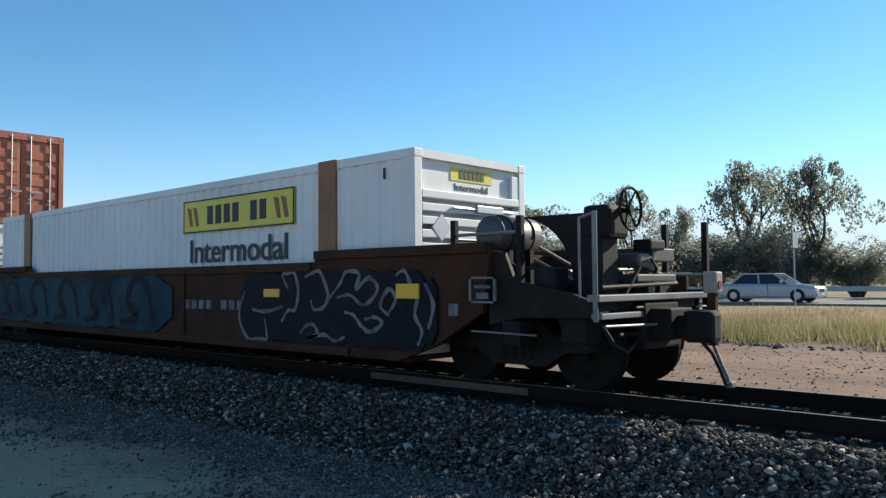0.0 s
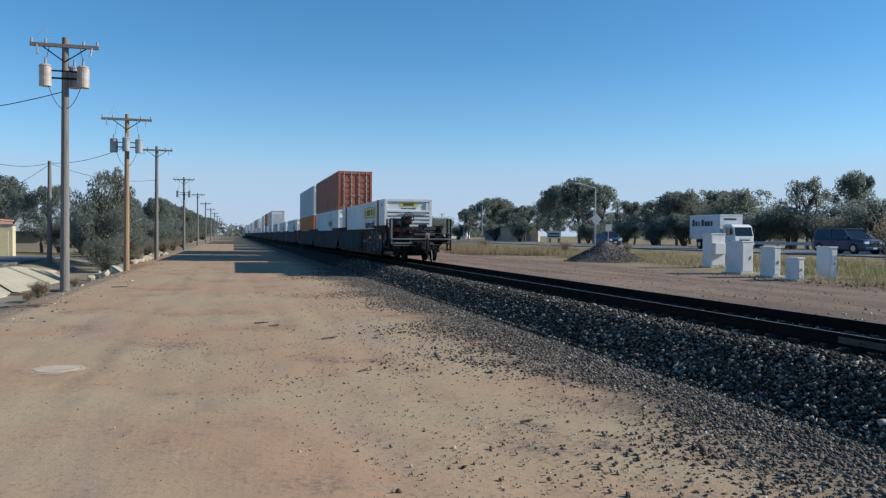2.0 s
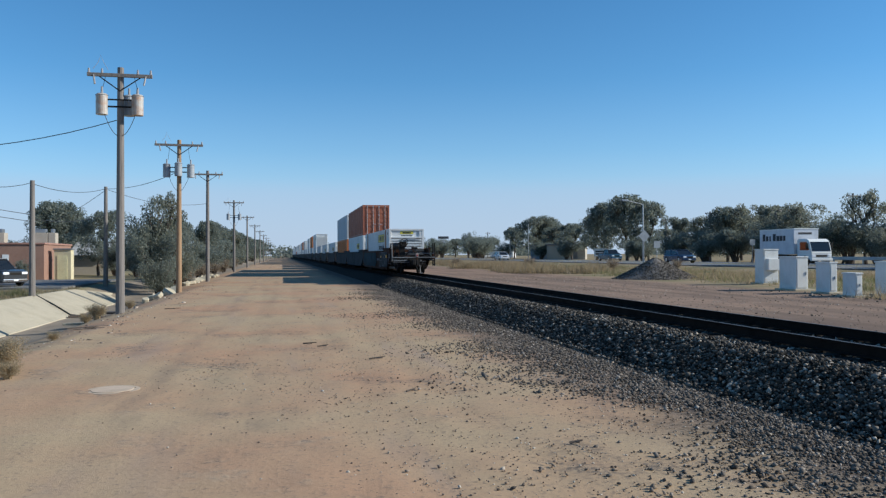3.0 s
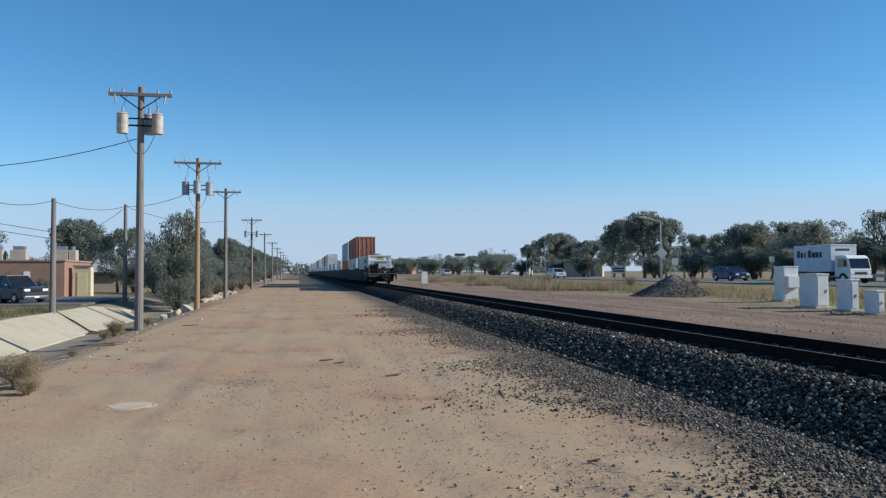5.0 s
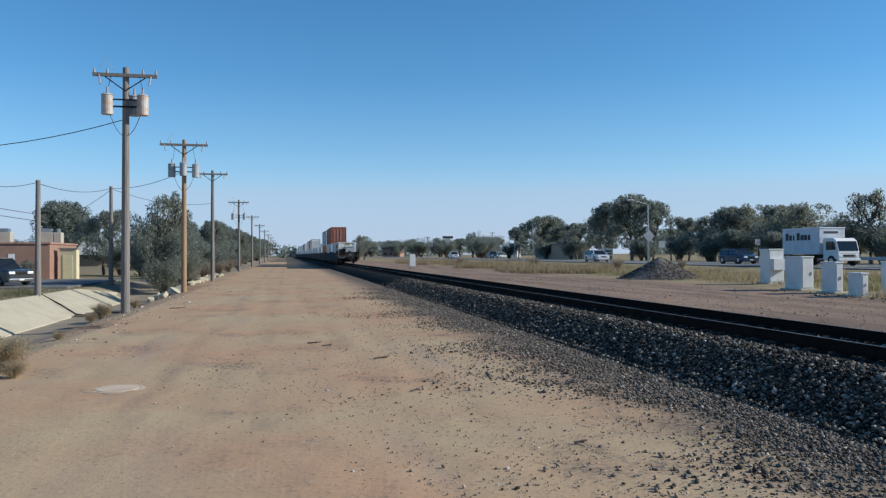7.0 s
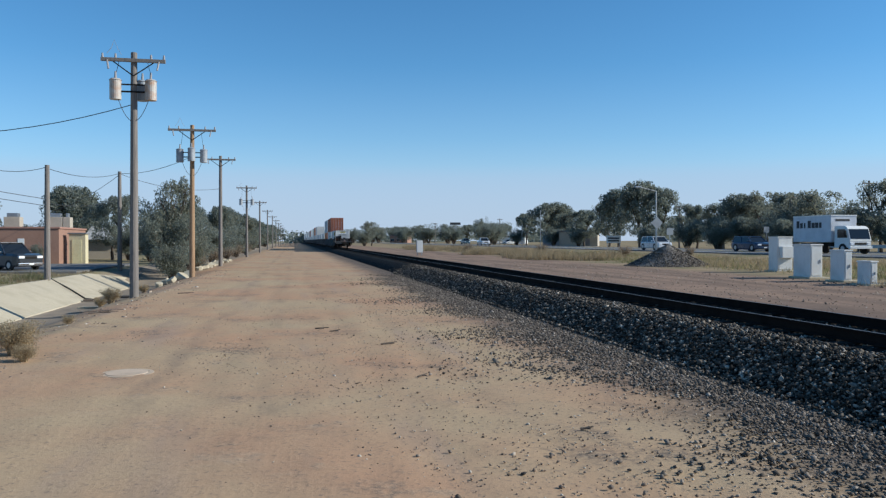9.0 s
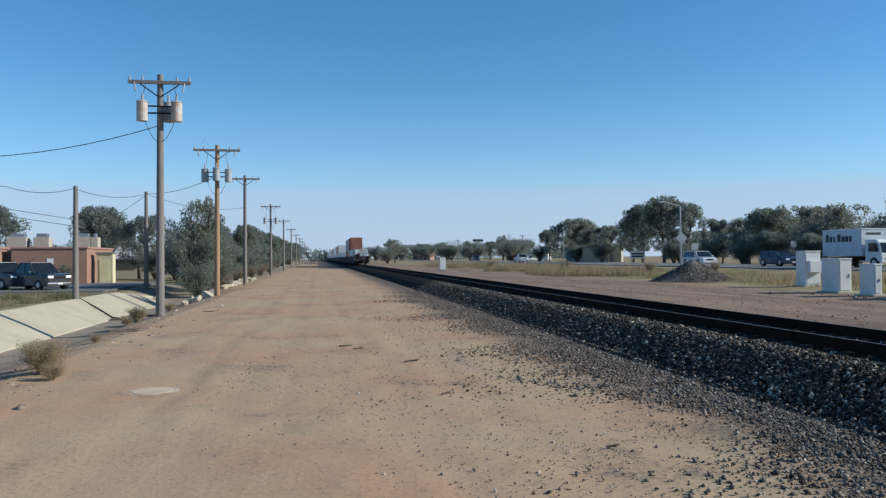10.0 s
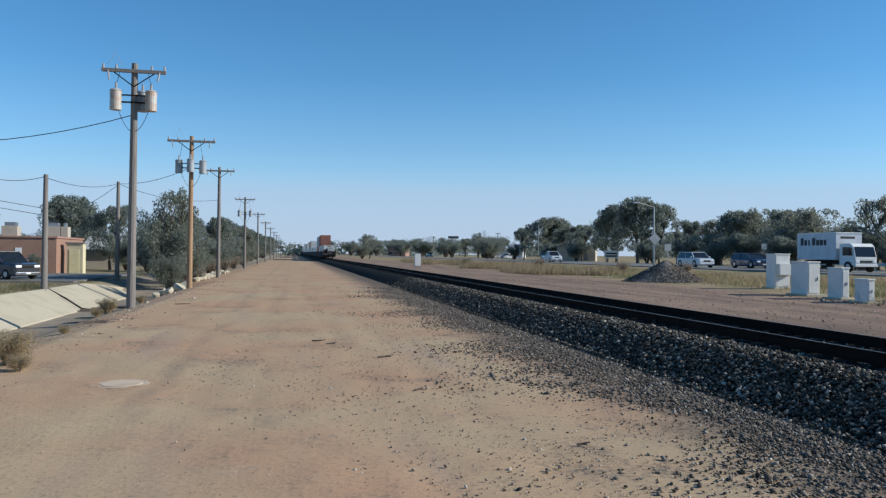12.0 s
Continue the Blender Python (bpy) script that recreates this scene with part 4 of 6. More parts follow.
    # spray paint: a ragged dark field with pale letter strokes, and a blue-green stretch beyond
    def paint_film(name, y0, y1, z0, z1, seed, mat, label):
        n = 44
        full = [min(1.0, 0.5 + 2.6 * math.sin(math.pi * k / n) + 0.25 * noise.noise((k * 0.6, seed, 9))) for k in range(n + 1)]
        mid = (z0 + z1) / 2
        low = [(y0 + (y1 - y0) * k / n, mid - (mid - z0) * full[k] + 0.12 * abs(noise.noise((k * 0.31, seed, 0)))) for k in range(n + 1)]
        high = [(y0 + (y1 - y0) * k / n, mid + (z1 - mid) * full[k] - 0.16 * abs(noise.noise((k * 0.23, seed, 5)))) for k in range(n + 1)]
        bm = bmesh.new()
        prism(bm, low + high[::-1], -1.5165, -1.48, "x")
        part(name, bm, mat, car, label)

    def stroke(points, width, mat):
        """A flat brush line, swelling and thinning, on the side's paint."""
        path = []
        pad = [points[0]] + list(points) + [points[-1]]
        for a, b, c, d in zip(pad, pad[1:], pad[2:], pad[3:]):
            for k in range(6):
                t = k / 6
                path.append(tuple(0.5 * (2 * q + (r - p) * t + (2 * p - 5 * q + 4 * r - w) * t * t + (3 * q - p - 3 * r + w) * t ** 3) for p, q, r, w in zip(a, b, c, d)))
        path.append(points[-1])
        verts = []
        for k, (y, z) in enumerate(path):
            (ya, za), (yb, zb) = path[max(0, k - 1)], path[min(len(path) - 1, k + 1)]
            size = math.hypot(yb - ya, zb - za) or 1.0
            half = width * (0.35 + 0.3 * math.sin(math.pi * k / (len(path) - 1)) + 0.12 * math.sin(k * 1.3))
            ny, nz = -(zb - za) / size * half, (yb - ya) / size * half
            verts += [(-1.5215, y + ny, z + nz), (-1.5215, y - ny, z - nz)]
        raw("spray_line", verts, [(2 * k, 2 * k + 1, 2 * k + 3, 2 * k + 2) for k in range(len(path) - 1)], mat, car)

    paint_film("spray_field", -0.62, 3.95, 0.40, 1.54, 3.0, GRAFFITI, "black spray-painted field")
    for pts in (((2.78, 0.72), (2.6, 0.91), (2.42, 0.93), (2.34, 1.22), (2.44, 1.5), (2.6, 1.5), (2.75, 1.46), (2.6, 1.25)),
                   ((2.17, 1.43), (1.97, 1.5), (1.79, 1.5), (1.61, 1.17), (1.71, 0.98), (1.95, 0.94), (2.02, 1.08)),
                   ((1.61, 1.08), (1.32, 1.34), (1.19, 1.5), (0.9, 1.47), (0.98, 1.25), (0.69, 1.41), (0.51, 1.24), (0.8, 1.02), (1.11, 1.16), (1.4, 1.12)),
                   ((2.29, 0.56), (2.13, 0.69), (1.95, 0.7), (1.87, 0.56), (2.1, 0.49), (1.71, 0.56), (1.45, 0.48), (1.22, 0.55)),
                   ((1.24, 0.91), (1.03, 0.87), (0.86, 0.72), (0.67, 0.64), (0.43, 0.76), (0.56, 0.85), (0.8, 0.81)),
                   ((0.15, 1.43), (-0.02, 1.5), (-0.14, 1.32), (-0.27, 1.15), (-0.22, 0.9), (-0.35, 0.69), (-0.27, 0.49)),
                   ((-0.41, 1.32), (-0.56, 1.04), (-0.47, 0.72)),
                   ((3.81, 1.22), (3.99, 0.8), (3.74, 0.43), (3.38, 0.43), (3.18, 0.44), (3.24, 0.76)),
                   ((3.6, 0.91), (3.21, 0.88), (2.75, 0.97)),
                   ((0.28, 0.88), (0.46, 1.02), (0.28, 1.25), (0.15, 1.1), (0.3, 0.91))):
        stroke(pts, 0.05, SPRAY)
    paint_film("painted_field", 6.3, 15.8, 0.40, 1.58, 8.0, WELL_TEAL, "blue-green painted stretch")
    for k in range(5):
        y = 7.0 + 1.75 * k
        stroke([(y, 0.6), (y + 0.3, 1.3), (y + 0.8, 1.45), (y + 1.1, 1.0), (y + 0.7, 0.7), (y + 1.4, 0.55)], 0.16, GRAFFITI)


def ride(ob, y, z):
    TRAIN.append((ob, y, z))


def build_train():
    floor = 1.05 - RAIL_Z
    box0 = white_intermodal()
    ride(box0, 0.0, floor + 0.0)
    last = well_car("well_car", "dark well car, brown and spray-painted, with open brake platform", WELL_BROWN, -0.35, 16.5, end_bogie=False)
    bogie(last, -1.56)
    end_platform(last)
    ride(last, 0.0, 0.0)
    white = container("shipping_container", "white ribbed container under an orange one", WHITE_BOX)
    big_logo(white, 3.6, 1.62, 2.2, 0.55, 1.295, "")
    orange = container("shipping_container", "rust-orange container with corrugated doors on top", ORANGE_BOX, doors="doors")
    grey = container("shipping_container", "pale grey container stacked on an orange one", GREY_BOX, end_paint=WHITE_BOX)
    low_orange = container("shipping_container", "bright orange container sunk in a well", ORANGE2, doors="doors")
    w2 = well_car("well_car", "dark grey articulated well car with grime", WELL_GREY, -0.35, 16.5, simple=True)
    ride(white, 18.6, floor)
    ride(orange, 18.6, floor + 2.93)
    ride(w2, 18.6, 0)
    ride(low_orange, 37.2, floor)
    ride(grey, 37.2, floor + 2.93)
    ride(copy_thing(w2, Matrix()), 37.2, 0)
    # the rest, far ahead
    rows = "w w g ww go ww w gw wo gg w wg ww g ow gg ww w gw ww wg".split()
    kinds = {"w": white, "g": grey, "o": low_orange}
    y = 58.0
    for r in rows:
        ride(copy_thing(w2, Matrix()), y, 0)
        for k, ch in enumerate(r):
            ride(copy_thing(kinds[ch], Matrix()), y, floor + 2.93 * k)
        y += 21.5
    for ob, y, z in TRAIN:
        ob.location = (MID, RUN[0][1] + y, RAIL_Z + z)


# ---- poles and wires ----


def transformer(pole, x, y, z, paint):
    bm = tube(bmesh.new(), (x, y, z), (x, y, z + 0.72), 0.21, n=18)
    tube(bm, (x, y, z + 0.72), (x, y, z + 0.78), 0.23, 0.17, n=18)
    can = part("transformer", bm, paint, pole, "rust-stained transformer can")
    part("bushing", tube(bmesh.new(), (x, y, z + 0.78), (x, y, z + 1.05), 0.05, 0.035, 8), PORCELAIN, can)
    part("bracket", boxed(min(x, 0) , max(x, 0), y - 0.03, y + 0.03, z + 0.28, z + 0.34), BLACK_STEEL, can)
    part("bracket", boxed(min(x, 0) , max(x, 0), y - 0.03, y + 0.03, z + 0.55, z + 0.60), BLACK_STEEL, can)


def utility_pole(x, y, height, wood, cans=(), arm=2.2, lean=0.0, label="weathered wooden power pole with crossarm"):
    p = tagged(empty("utility_pole"), label, "power pole", "roadside power poles")
    part("shaft", tube(bmesh.new(), (0, 0, -0.6), (0, 0, height), 0.17, 0.115, 12), wood, p, smooth=False)
    if arm:
        z = height - 0.38
        a = part("crossarm", boxed(-arm / 2, arm / 2, -0.18, -0.07, z, z + 0.13, bevel=0.01), POLE, p)
        for s in (-1, 1):
            part("brace", tube(bmesh.new(), (s * 0.72, -0.12, z), (0, -0.12, z - 0.52), 0.022, n=6), BLACK_STEEL, a)
            for d in (0.95, 0.55):
                part("insulator", tube(bmesh.new(), (s * arm / 2 * d, -0.12, z + 0.13), (s * arm / 2 * d, -0.12, z + 0.30), 0.05, 0.03, 8), PORCELAIN, a)
            part("cutout", tube(bmesh.new(), (s * arm / 2 * 0.75, -0.22, z - 0.3), (s * arm / 2 * 0.8, -0.16, z + 0.05), 0.035, n=6), PORCELAIN, a)
    for cx, cz, paint in cans:
        transformer(p, cx, -0.1 if abs(cx) > 0.3 else (-0.36 if cx == 0 else 0.34), cz, paint)
    if cans:
        pts = sag((-0.6, -0.1, cans[0][1] + 0.2), (0.6, -0.1, cans[0][1] + 0.2), 1.0)
        wire("drop_lead", pts, 0.012, WIRE, p)
        wire("drop_lead", sag((-0.62, -0.1, cans[0][1] + 1.0), (-0.5, -0.12, height - 0.3), 0.05, 5), 0.01, WIRE, p)
        wire("jumper", [(-0.95, -0.12, height - 0.1), (-0.78, -0.12, height + 0.12), (-0.68, -0.12, height + 0.42), (-0.55, -0.12, height + 0.1), (-0.42, -0.12, height - 0.12)], 0.008, PORCELAIN, p)
        wire("drop_lead", sag((0.62, -0.1, cans[0][1] + 1.0), (0.5, -0.12, height - 0.3), 0.05, 5), 0.01, WIRE, p)
    p.matrix_world = pose(x, y, profile(x, y), 0, lean, 0)
    return p


def build_poles():
    utility_pole(-5.95, 31.0, 9.25, POLE, ((-0.64, 7.45, DRUM), (0.62, 7.45, DRUM), (0.24, 7.5, DRUM_GREY)), 2.3, 0.25,
                 "weathered grey power pole with rusty transformer cans")
    utility_pole(-5.9, 47.6, 8.95, POLE_TAN, ((-0.68, 6.75, DRUM_GREY), (0.66, 6.75, DRUM_GREY), (0.0, 6.8, DRUM_GREY)), 2.7, 0.3,
                 "tan wooden power pole with three grey transformers")
    utility_pole(-5.9, 65.6, 9.0, POLE, (), 2.4, 0.2)
    utility_pole(-5.9, 101.6, 9.1, POLE, ((-0.7, 6.6, DRUM_GREY), (0.7, 6.6, DRUM_GREY)), 2.5)
    for y in (140, 180, 222, 265, 310, 360, 420):
        utility_pole(-5.9, y, 9.1, POLE, (), 2.4)
    utility_pole(-12.1, 58.1, 7.0, POLE, (), 0, 0.2, "bare leaning wooden service pole")
    utility_pole(-12.5, 43.1, 5.95, POLE, (), 0, 0.2, "short bare wooden service pole")
    lines = tagged(empty("power_lines"), "slack black power lines strung between the poles", "power line")
    for a, b, d in (((-5.95, 31, 7.2), (-19, 33.5, 6.6), 0.82), ((-12.5, 43.1, 5.85), (-15.4, 41.8, 5.8), 0.28), ((-15.4, 41.8, 5.8), (-32, 34, 6.4), 0.2), ((-12.5, 43.1, 4.2), (-24, 33, 6.6), 0.15),
                    ((-12.5, 43.1, 3.85), (-24, 24, 6.2), 0.12), ((-12.5, 43.1, 5.8), (-12.1, 58.1, 6.8), 0.35), ((-12.1, 58.1, 6.8), (-5.9, 47.6, 7.0), 0.3), ((-12.1, 58.1, 6.8), (-5.9, 65.6, 6.3), 0.5),
                    ((-12.1, 58.1, 6.7), (-22, 75, 4.5), 0.4), ((-12.5, 43.1, 4.0), (-12.1, 58.1, 5.0), 0.3)):
        wire("line", sag(a, b, d), 0.016, WIRE, lines)


# ---- plants ----


def leaf_cloud(r, centres, radii, per, size, squash=0.8):
    """Small three-cornered leaves scattered through clumps."""
    n = len(centres) * per
    c, rad = np.repeat(centres, per, 0), np.repeat(radii, per)
    d = r.normal(0, 1, (n, 3))
    d /= np.linalg.norm(d, axis=1)[:, None]
    p = c + d * (rad * r.uniform(0.35, 1.0, n) ** 0.6)[:, None] * (1, 1, squash)
    u, v = r.normal(0, 1, (n, 3)), r.normal(0, 1, (n, 3))
    u /= np.linalg.norm(u, axis=1)[:, None]
    v -= u * (u * v).sum(1)[:, None]
    v /= np.linalg.norm(v, axis=1)[:, None]
    s = (size * r.uniform(0.6, 1.5, n))[:, None]
    verts = np.stack([p + u * s, p - 0.5 * u * s + 0.6 * v * s, p - 0.5 * u * s - 0.6 * v * s], 1).reshape(-1, 3)
    return verts, np.arange(3 * n).reshape(-1, 3)


def tree(seed, height, spread, leaf, per=150, bare=0.0, trunk=0.26, size=0.14, low=0.28, name="tree", label="", category="tree"):
    """Trunk, forked limbs, clumps of small leaves at their ends."""
    rnd, r = random.Random(seed), np.random.default_rng(seed)
    t = tagged(empty(name), label, category)
    bm, tips = bmesh.new(), []

    def limb(a, way, length, rad, level):
        b = a + way * length
        mid = a.lerp(b, 0.5) + Vector((rnd.uniform(-1, 1), rnd.uniform(-1, 1), rnd.uniform(-0.3, 0.6))) * length * 0.09
        tube(bm, a, mid, rad, rad * 0.82, 7)
        tube(bm, mid, b, rad * 0.82, rad * 0.62, 7)
        if level >= 3 or length < height * 0.07:
            tips.append(b)
            return
        if level >= 1:
            tips.append(mid)
        for k in range(rnd.choice((2, 3, 3)) if level else rnd.choice((3, 4))):
            a2 = rnd.uniform(0, 6.283)
            out = Vector((math.cos(a2), math.sin(a2), rnd.uniform(0.2, 1.0)))
            w = (way * rnd.uniform(0.5, 1.0) + out * rnd.uniform(0.5, 1.0) * spread).normalized()
            limb(b, w, length * rnd.uniform(0.6, 0.85), rad * 0.6, level + 1)

    limb(Vector((0, 0, -0.3)), Vector((rnd.uniform(-0.1, 0.1), rnd.uniform(-0.1, 0.1), 1)).normalized(), height * low + 0.3, trunk, 0)
    part("trunk", bm, BARK, t)
    pts = np.array([tuple(p) for p in tips])
    k = height * 0.90 / pts[:, 2].max()
    keep = pts[r.uniform(0, 1, len(pts)) > bare]
    # clumps that fill the crown out between the limbs
    n = int(46 * (1 - bare))
    a, u = r.uniform(0, 6.283, n), r.uniform(0, 1, n)
    reach = (0.20 + 0.24 * np.sin(np.pi * u ** 0.8)) * height * np.sqrt(r.uniform(0.1, 1, n))
    fill = np.stack([reach * np.cos(a), reach * np.sin(a), (0.24 + 0.66 * u) * height / k], 1)
    keep = np.concatenate([keep, fill])
    rad = r.uniform(0.06, 0.13, len(keep)) * height
    v, f = leaf_cloud(r, keep, rad, per, size)
    raw("crown", v, f, leaf, t)
    for o in t.children:
        for vert in o.data.vertices:
            vert.co.z *= k
    return t


def shrub(seed, height, width, leaf, per=90, name="shrub", label="", size=0.09, category="shrub", stems=14, wood=None):
    rnd, r = random.Random(seed), np.random.default_rng(seed)
    t = tagged(empty(name), label, category)
    bm, tips = bmesh.new(), []
    for i in range(stems):
        a = rnd.uniform(0, 6.283)
        reach = rnd.uniform(0.15, 0.5) * width
        top = Vector((math.cos(a) * reach, math.sin(a) * reach, height * rnd.uniform(0.55, 0.95)))
        mid = Vector((top.x * 0.35, top.y * 0.35, top.z * 0.5))
        tube(bm, (0.1 * math.cos(a), 0.1 * math.sin(a), -0.2), mid, 0.02 * height, 0.013 * height, 5)
        tube(bm, mid, top, 0.013 * height, 0.004 * height, 5)
        tips += [top, mid.lerp(top, 0.55), mid.lerp(top, 0.1) + Vector((rnd.uniform(-0.2, 0.2), rnd.uniform(-0.2, 0.2), 0)) * width]
    part("stem", bm, wood or BARK, t)
    pts = np.array([tuple(p) for p in tips])
    v, f = leaf_cloud(r, pts, r.uniform(0.10, 0.2, len(pts)) * (height + width) / 2, per, size)
    v[:, 2] = np.maximum(v[:, 2], 0.02)
    raw("leaves", v, f, leaf, t)
    return t


def plant(ob, x, y, s=1.0, turn=0.0, wide=1.0, label=""):
    """A copy of a plant, set on the ground."""
    m = pose(x, y, profile(x, y) - 0.05, 0, 0, turn) @ Matrix.Diagonal((s * wide, s * wide, s, 1))
    c = copy_thing(ob, m)
    if label:
        c["label"] = label
    return c


def build_plants():
    big = [tree(21, 10, 0.9, LEAF_DARK, 170, 0.0, 0.30, label="broad dark green shade tree by the highway"),
           tree(22, 10, 0.75, LEAF_DARK, 170, 0.05, 0.28, label="tall dark green tree with open crown"),
           tree(24, 10, 1.05, LEAF_GREY, 150, 0.1, 0.28, label="grey-green spreading elm beyond the highway"),
           tree(27, 10, 0.9, LEAF_GREY, 110, 0.45, 0.26, label="half-bare tree with grey-green leaf clumps")]
    low = [shrub(31, 4.2, 5.0, LEAF_DARK, 240, label="dense dark green bush beside the road", size=0.07, stems=24),
           shrub(32, 3.2, 4.2, LEAF_GREY, 210, label="loose grey-green bush with thin stems", size=0.06, stems=24)]
    brown = shrub(35, 2.7, 2.6, LEAF_BROWN, 75, label="dry tan-brown bush in the grass", size=0.035, stems=34)
    sage = shrub(36, 0.9, 1.2, foliage("dry_weed", [(0.34, 0.26, 0.15), (0.42, 0.33, 0.20), (0.48, 0.39, 0.26), (0.27, 0.22, 0.12)]), 34, label="dry straw-brown weed at the drain edge", size=0.018, stems=80,
                 wood=surface("weed_stalk", (0.36, 0.27, 0.16), (0.26, 0.19, 0.11), 0.9))
    # beyond the highway: which tree, x, y, height, width
    for k, x, y, h, w in ((0, 67, 219, 9.6, 1.0), (1, 66, 199, 12.0, 1.0), (0, 71, 201, 11.6, 1.0), (2, 68, 184.5, 9.0, 1.1), (1, 66, 170, 8.8, 1.1), (1, 67, 158, 9.8, 1.1), (0, 66, 150.7, 12.3, 0.95), (0, 65, 138.5, 13.0, 0.95),
                          (1, 66, 131.6, 11.4, 0.75), (2, 72, 134, 6.2, 1.3), (1, 66, 119, 7.6, 1.0), (2, 66, 111.5, 7.5, 1.2), (0, 66, 105.9, 8.6, 1.0), (3, 66, 99.8, 8.9, 1.0), (1, 67, 94.5, 8.2, 1.0), (3, 64, 89.7, 8.2, 1.0),
                          (3, 64, 84.7, 8.0, 1.0), (2, 66, 81.5, 5.2, 1.2), (3, 61, 71.6, 8.4, 0.85), (1, 62, 66, 8.4, 0.7), (3, 59, 49, 7.4, 0.8), (3, 57, 43.5, 9.2, 1.3),
                          (3, 58, 31.8, 9.6, 0.75), (3, 57, 27.5, 7.6, 0.6), (3, 56, 21.4, 10.6, 0.75), (3, 56, 16.4, 10.0, 0.8), (3, 60, 8, 8.0, 0.8), (2, 66, 2, 8, 0.8), (0, 74, 78, 6.4, 1.2), (0, 74, 108, 7.6, 1.2),
                          (0, 80, 124, 8, 1.2), (2, 72, 60, 6.0, 1.2), (0, 84, 240, 9, 1.4), (0, 95, 280, 10, 1.3), (0, 90, 330, 9, 1.5), (0, 90, 400, 10, 1.5), (0, 60, 430, 8, 1.6)):
        plant(big[k], x, y, h / 10, 47 * y, w)
    plant(big[3], 24.5, 250, 0.84, 20, 1.1, "half-bare grey tree beside the distant rails")
    plant(low[1], 22, 247, 1.3, 40, 1.1)
    plant(low[0], 66, 272, 2.2, 10, 0.42, "dark narrow evergreen far down the highway")
    for x, y, s in ((60, 235, 1.5), (66, 252, 1.7), (72, 285, 1.9), (62, 300, 1.5), (78, 312, 2.0), (58, 335, 1.6), (70, 352, 2.1), (52, 372, 1.7), (66, 395, 2.2), (44, 410, 1.8), (58, 440, 2.2), (34, 455, 2.0), (48, 480, 2.3), (22, 500, 2.2)):
        plant(low[0], x, y, s, 23 * y, 1.3, "hazy dark bush far down the highway")
    for x, y, s in ((58, 120, 0.8), (58, 99, 0.75), (59, 84, 0.95), (58, 76, 0.95), (57, 62, 1.1), (58, 54, 0.95), (58, 47, 0.8), (57, 38, 0.9), (57, 31, 1.0), (56, 24, 1.0), (56, 18, 0.95), (56, 11, 0.9), (57, 3, 0.9),
                    (60, 158, 0.9), (62, 180, 1.0), (60, 205, 1.0), (60, 69, 0.9), (64, 92, 1.0), (63, 128, 0.9), (58, 36, 1.2), (59, 27, 1.2), (58, 42, 1.25), (57, 34, 1.2), (57, 21, 1.25), (57, 14.5, 1.2), (57, 7, 1.15), (57, -2, 1.1), (57, -8, 1.1), (58, 50, 1.2), (58, 58, 1.2), (60, 66, 1.2),
                    (60, 73, 1.15), (61, 80, 1.1), (61, 88, 1.15), (61, 96, 1.1), (61, 104, 1.15), (61, 113, 1.1)):
        plant(low[int(x + y) % 2 if x < 58 else 0], x, y, s, 31 * y, 1.15)
    # the left side
    for k, x, y, s, w in ((0, -8.2, 55.6, 1.12, 0.75), (1, -7.6, 51.6, 0.75, 0.7), (0, -9.0, 58.8, 1.2, 0.8), (1, -8.0, 60.5, 0.85, 0.9), (0, -9.4, 63, 1.0, 0.9), (1, -8.4, 69, 0.75, 1.1), (1, -9.6, 73, 1.2, 0.8), (0, -8.9, 80, 0.8, 1.1), (1, -9.8, 87, 1.15, 0.9),
                          (0, -8.8, 97, 0.8, 1.2), (1, -10, 106, 1.25, 1.0), (1, -8.8, 120, 0.9, 1.2), (0, -10.5, 132, 1.3, 1.0), (1, -9.2, 150, 0.95, 1.2), (1, -10.4, 176, 1.3, 1.2), (0, -10.5, 208, 1.3, 1.3), (0, -11, 250, 1.4, 1.5), (0, -11, 300, 1.5, 1.8),
                          (0, -21.0, 70.0, 0.42, 0.6), (0, -17.0, 86, 0.75, 1.1), (0, -24.5, 88, 0.8, 1.1), (1, -14.2, 82, 0.8, 1.0), (0, -28, 90, 0.9, 1.2)):
        plant(low[k], x, y, s, 53 * y, w)
    for k, x, y, h, w in ((3, -8.3, 57, 7.3, 0.62), (1, -9.6, 79, 6.2, 0.6), (0, -25, 95, 8.6, 1.0), (1, -19, 88, 7.2, 0.9), (0, -38, 98, 9.0, 1.1), (2, -46, 92, 7.2, 1.1), (0, -10.5, 115, 7.6, 0.8), (0, -12, 140, 8.2, 1.0), (2, -11, 170, 8, 1.0),
                          (0, -13, 200, 9, 1.1), (0, -14, 250, 9.5, 1.3), (0, -14, 320, 10, 1.5), (0, -14, 420, 11, 2.0), (0, -55, 110, 9, 1.2), (0, -30, 120, 8, 1.3), (0, -16, 120, 7.5, 1.0)):
        plant(big[k], x, y, h / 10, 29 * y, w)
    for x, y, s in ((-7.3, 62, 0.55), (-7.6, 76, 0.6), (-7.4, 90, 0.6), (-7.8, 110, 0.7), (-7.6, 128, 0.7), (27.5, 84, 0.5), (29.5, 66, 0.45), (24.5, 108, 0.5)):
        plant(brown, x, y, s, 61 * y, 1.3)
    for x, y, s in ((26.5, 25.4, 1.05), (21.9, 13.4, 1.0), (22.6, 12.2, 1.05)):
        plant(brown, x, y, s, 77 * y)
    for x, y, s in ((-4.85, 14.9, 0.72), (-5.2, 15.8, 0.62), (-4.5, 14.2, 0.38), (-5.6, 21.0, 0.3), (-6.9, 31.6, 0.7), (-7.6, 33.0, 0.5), (-6.5, 36.0, 0.45)):
        plant(sage, x, y, s, 91 * y)
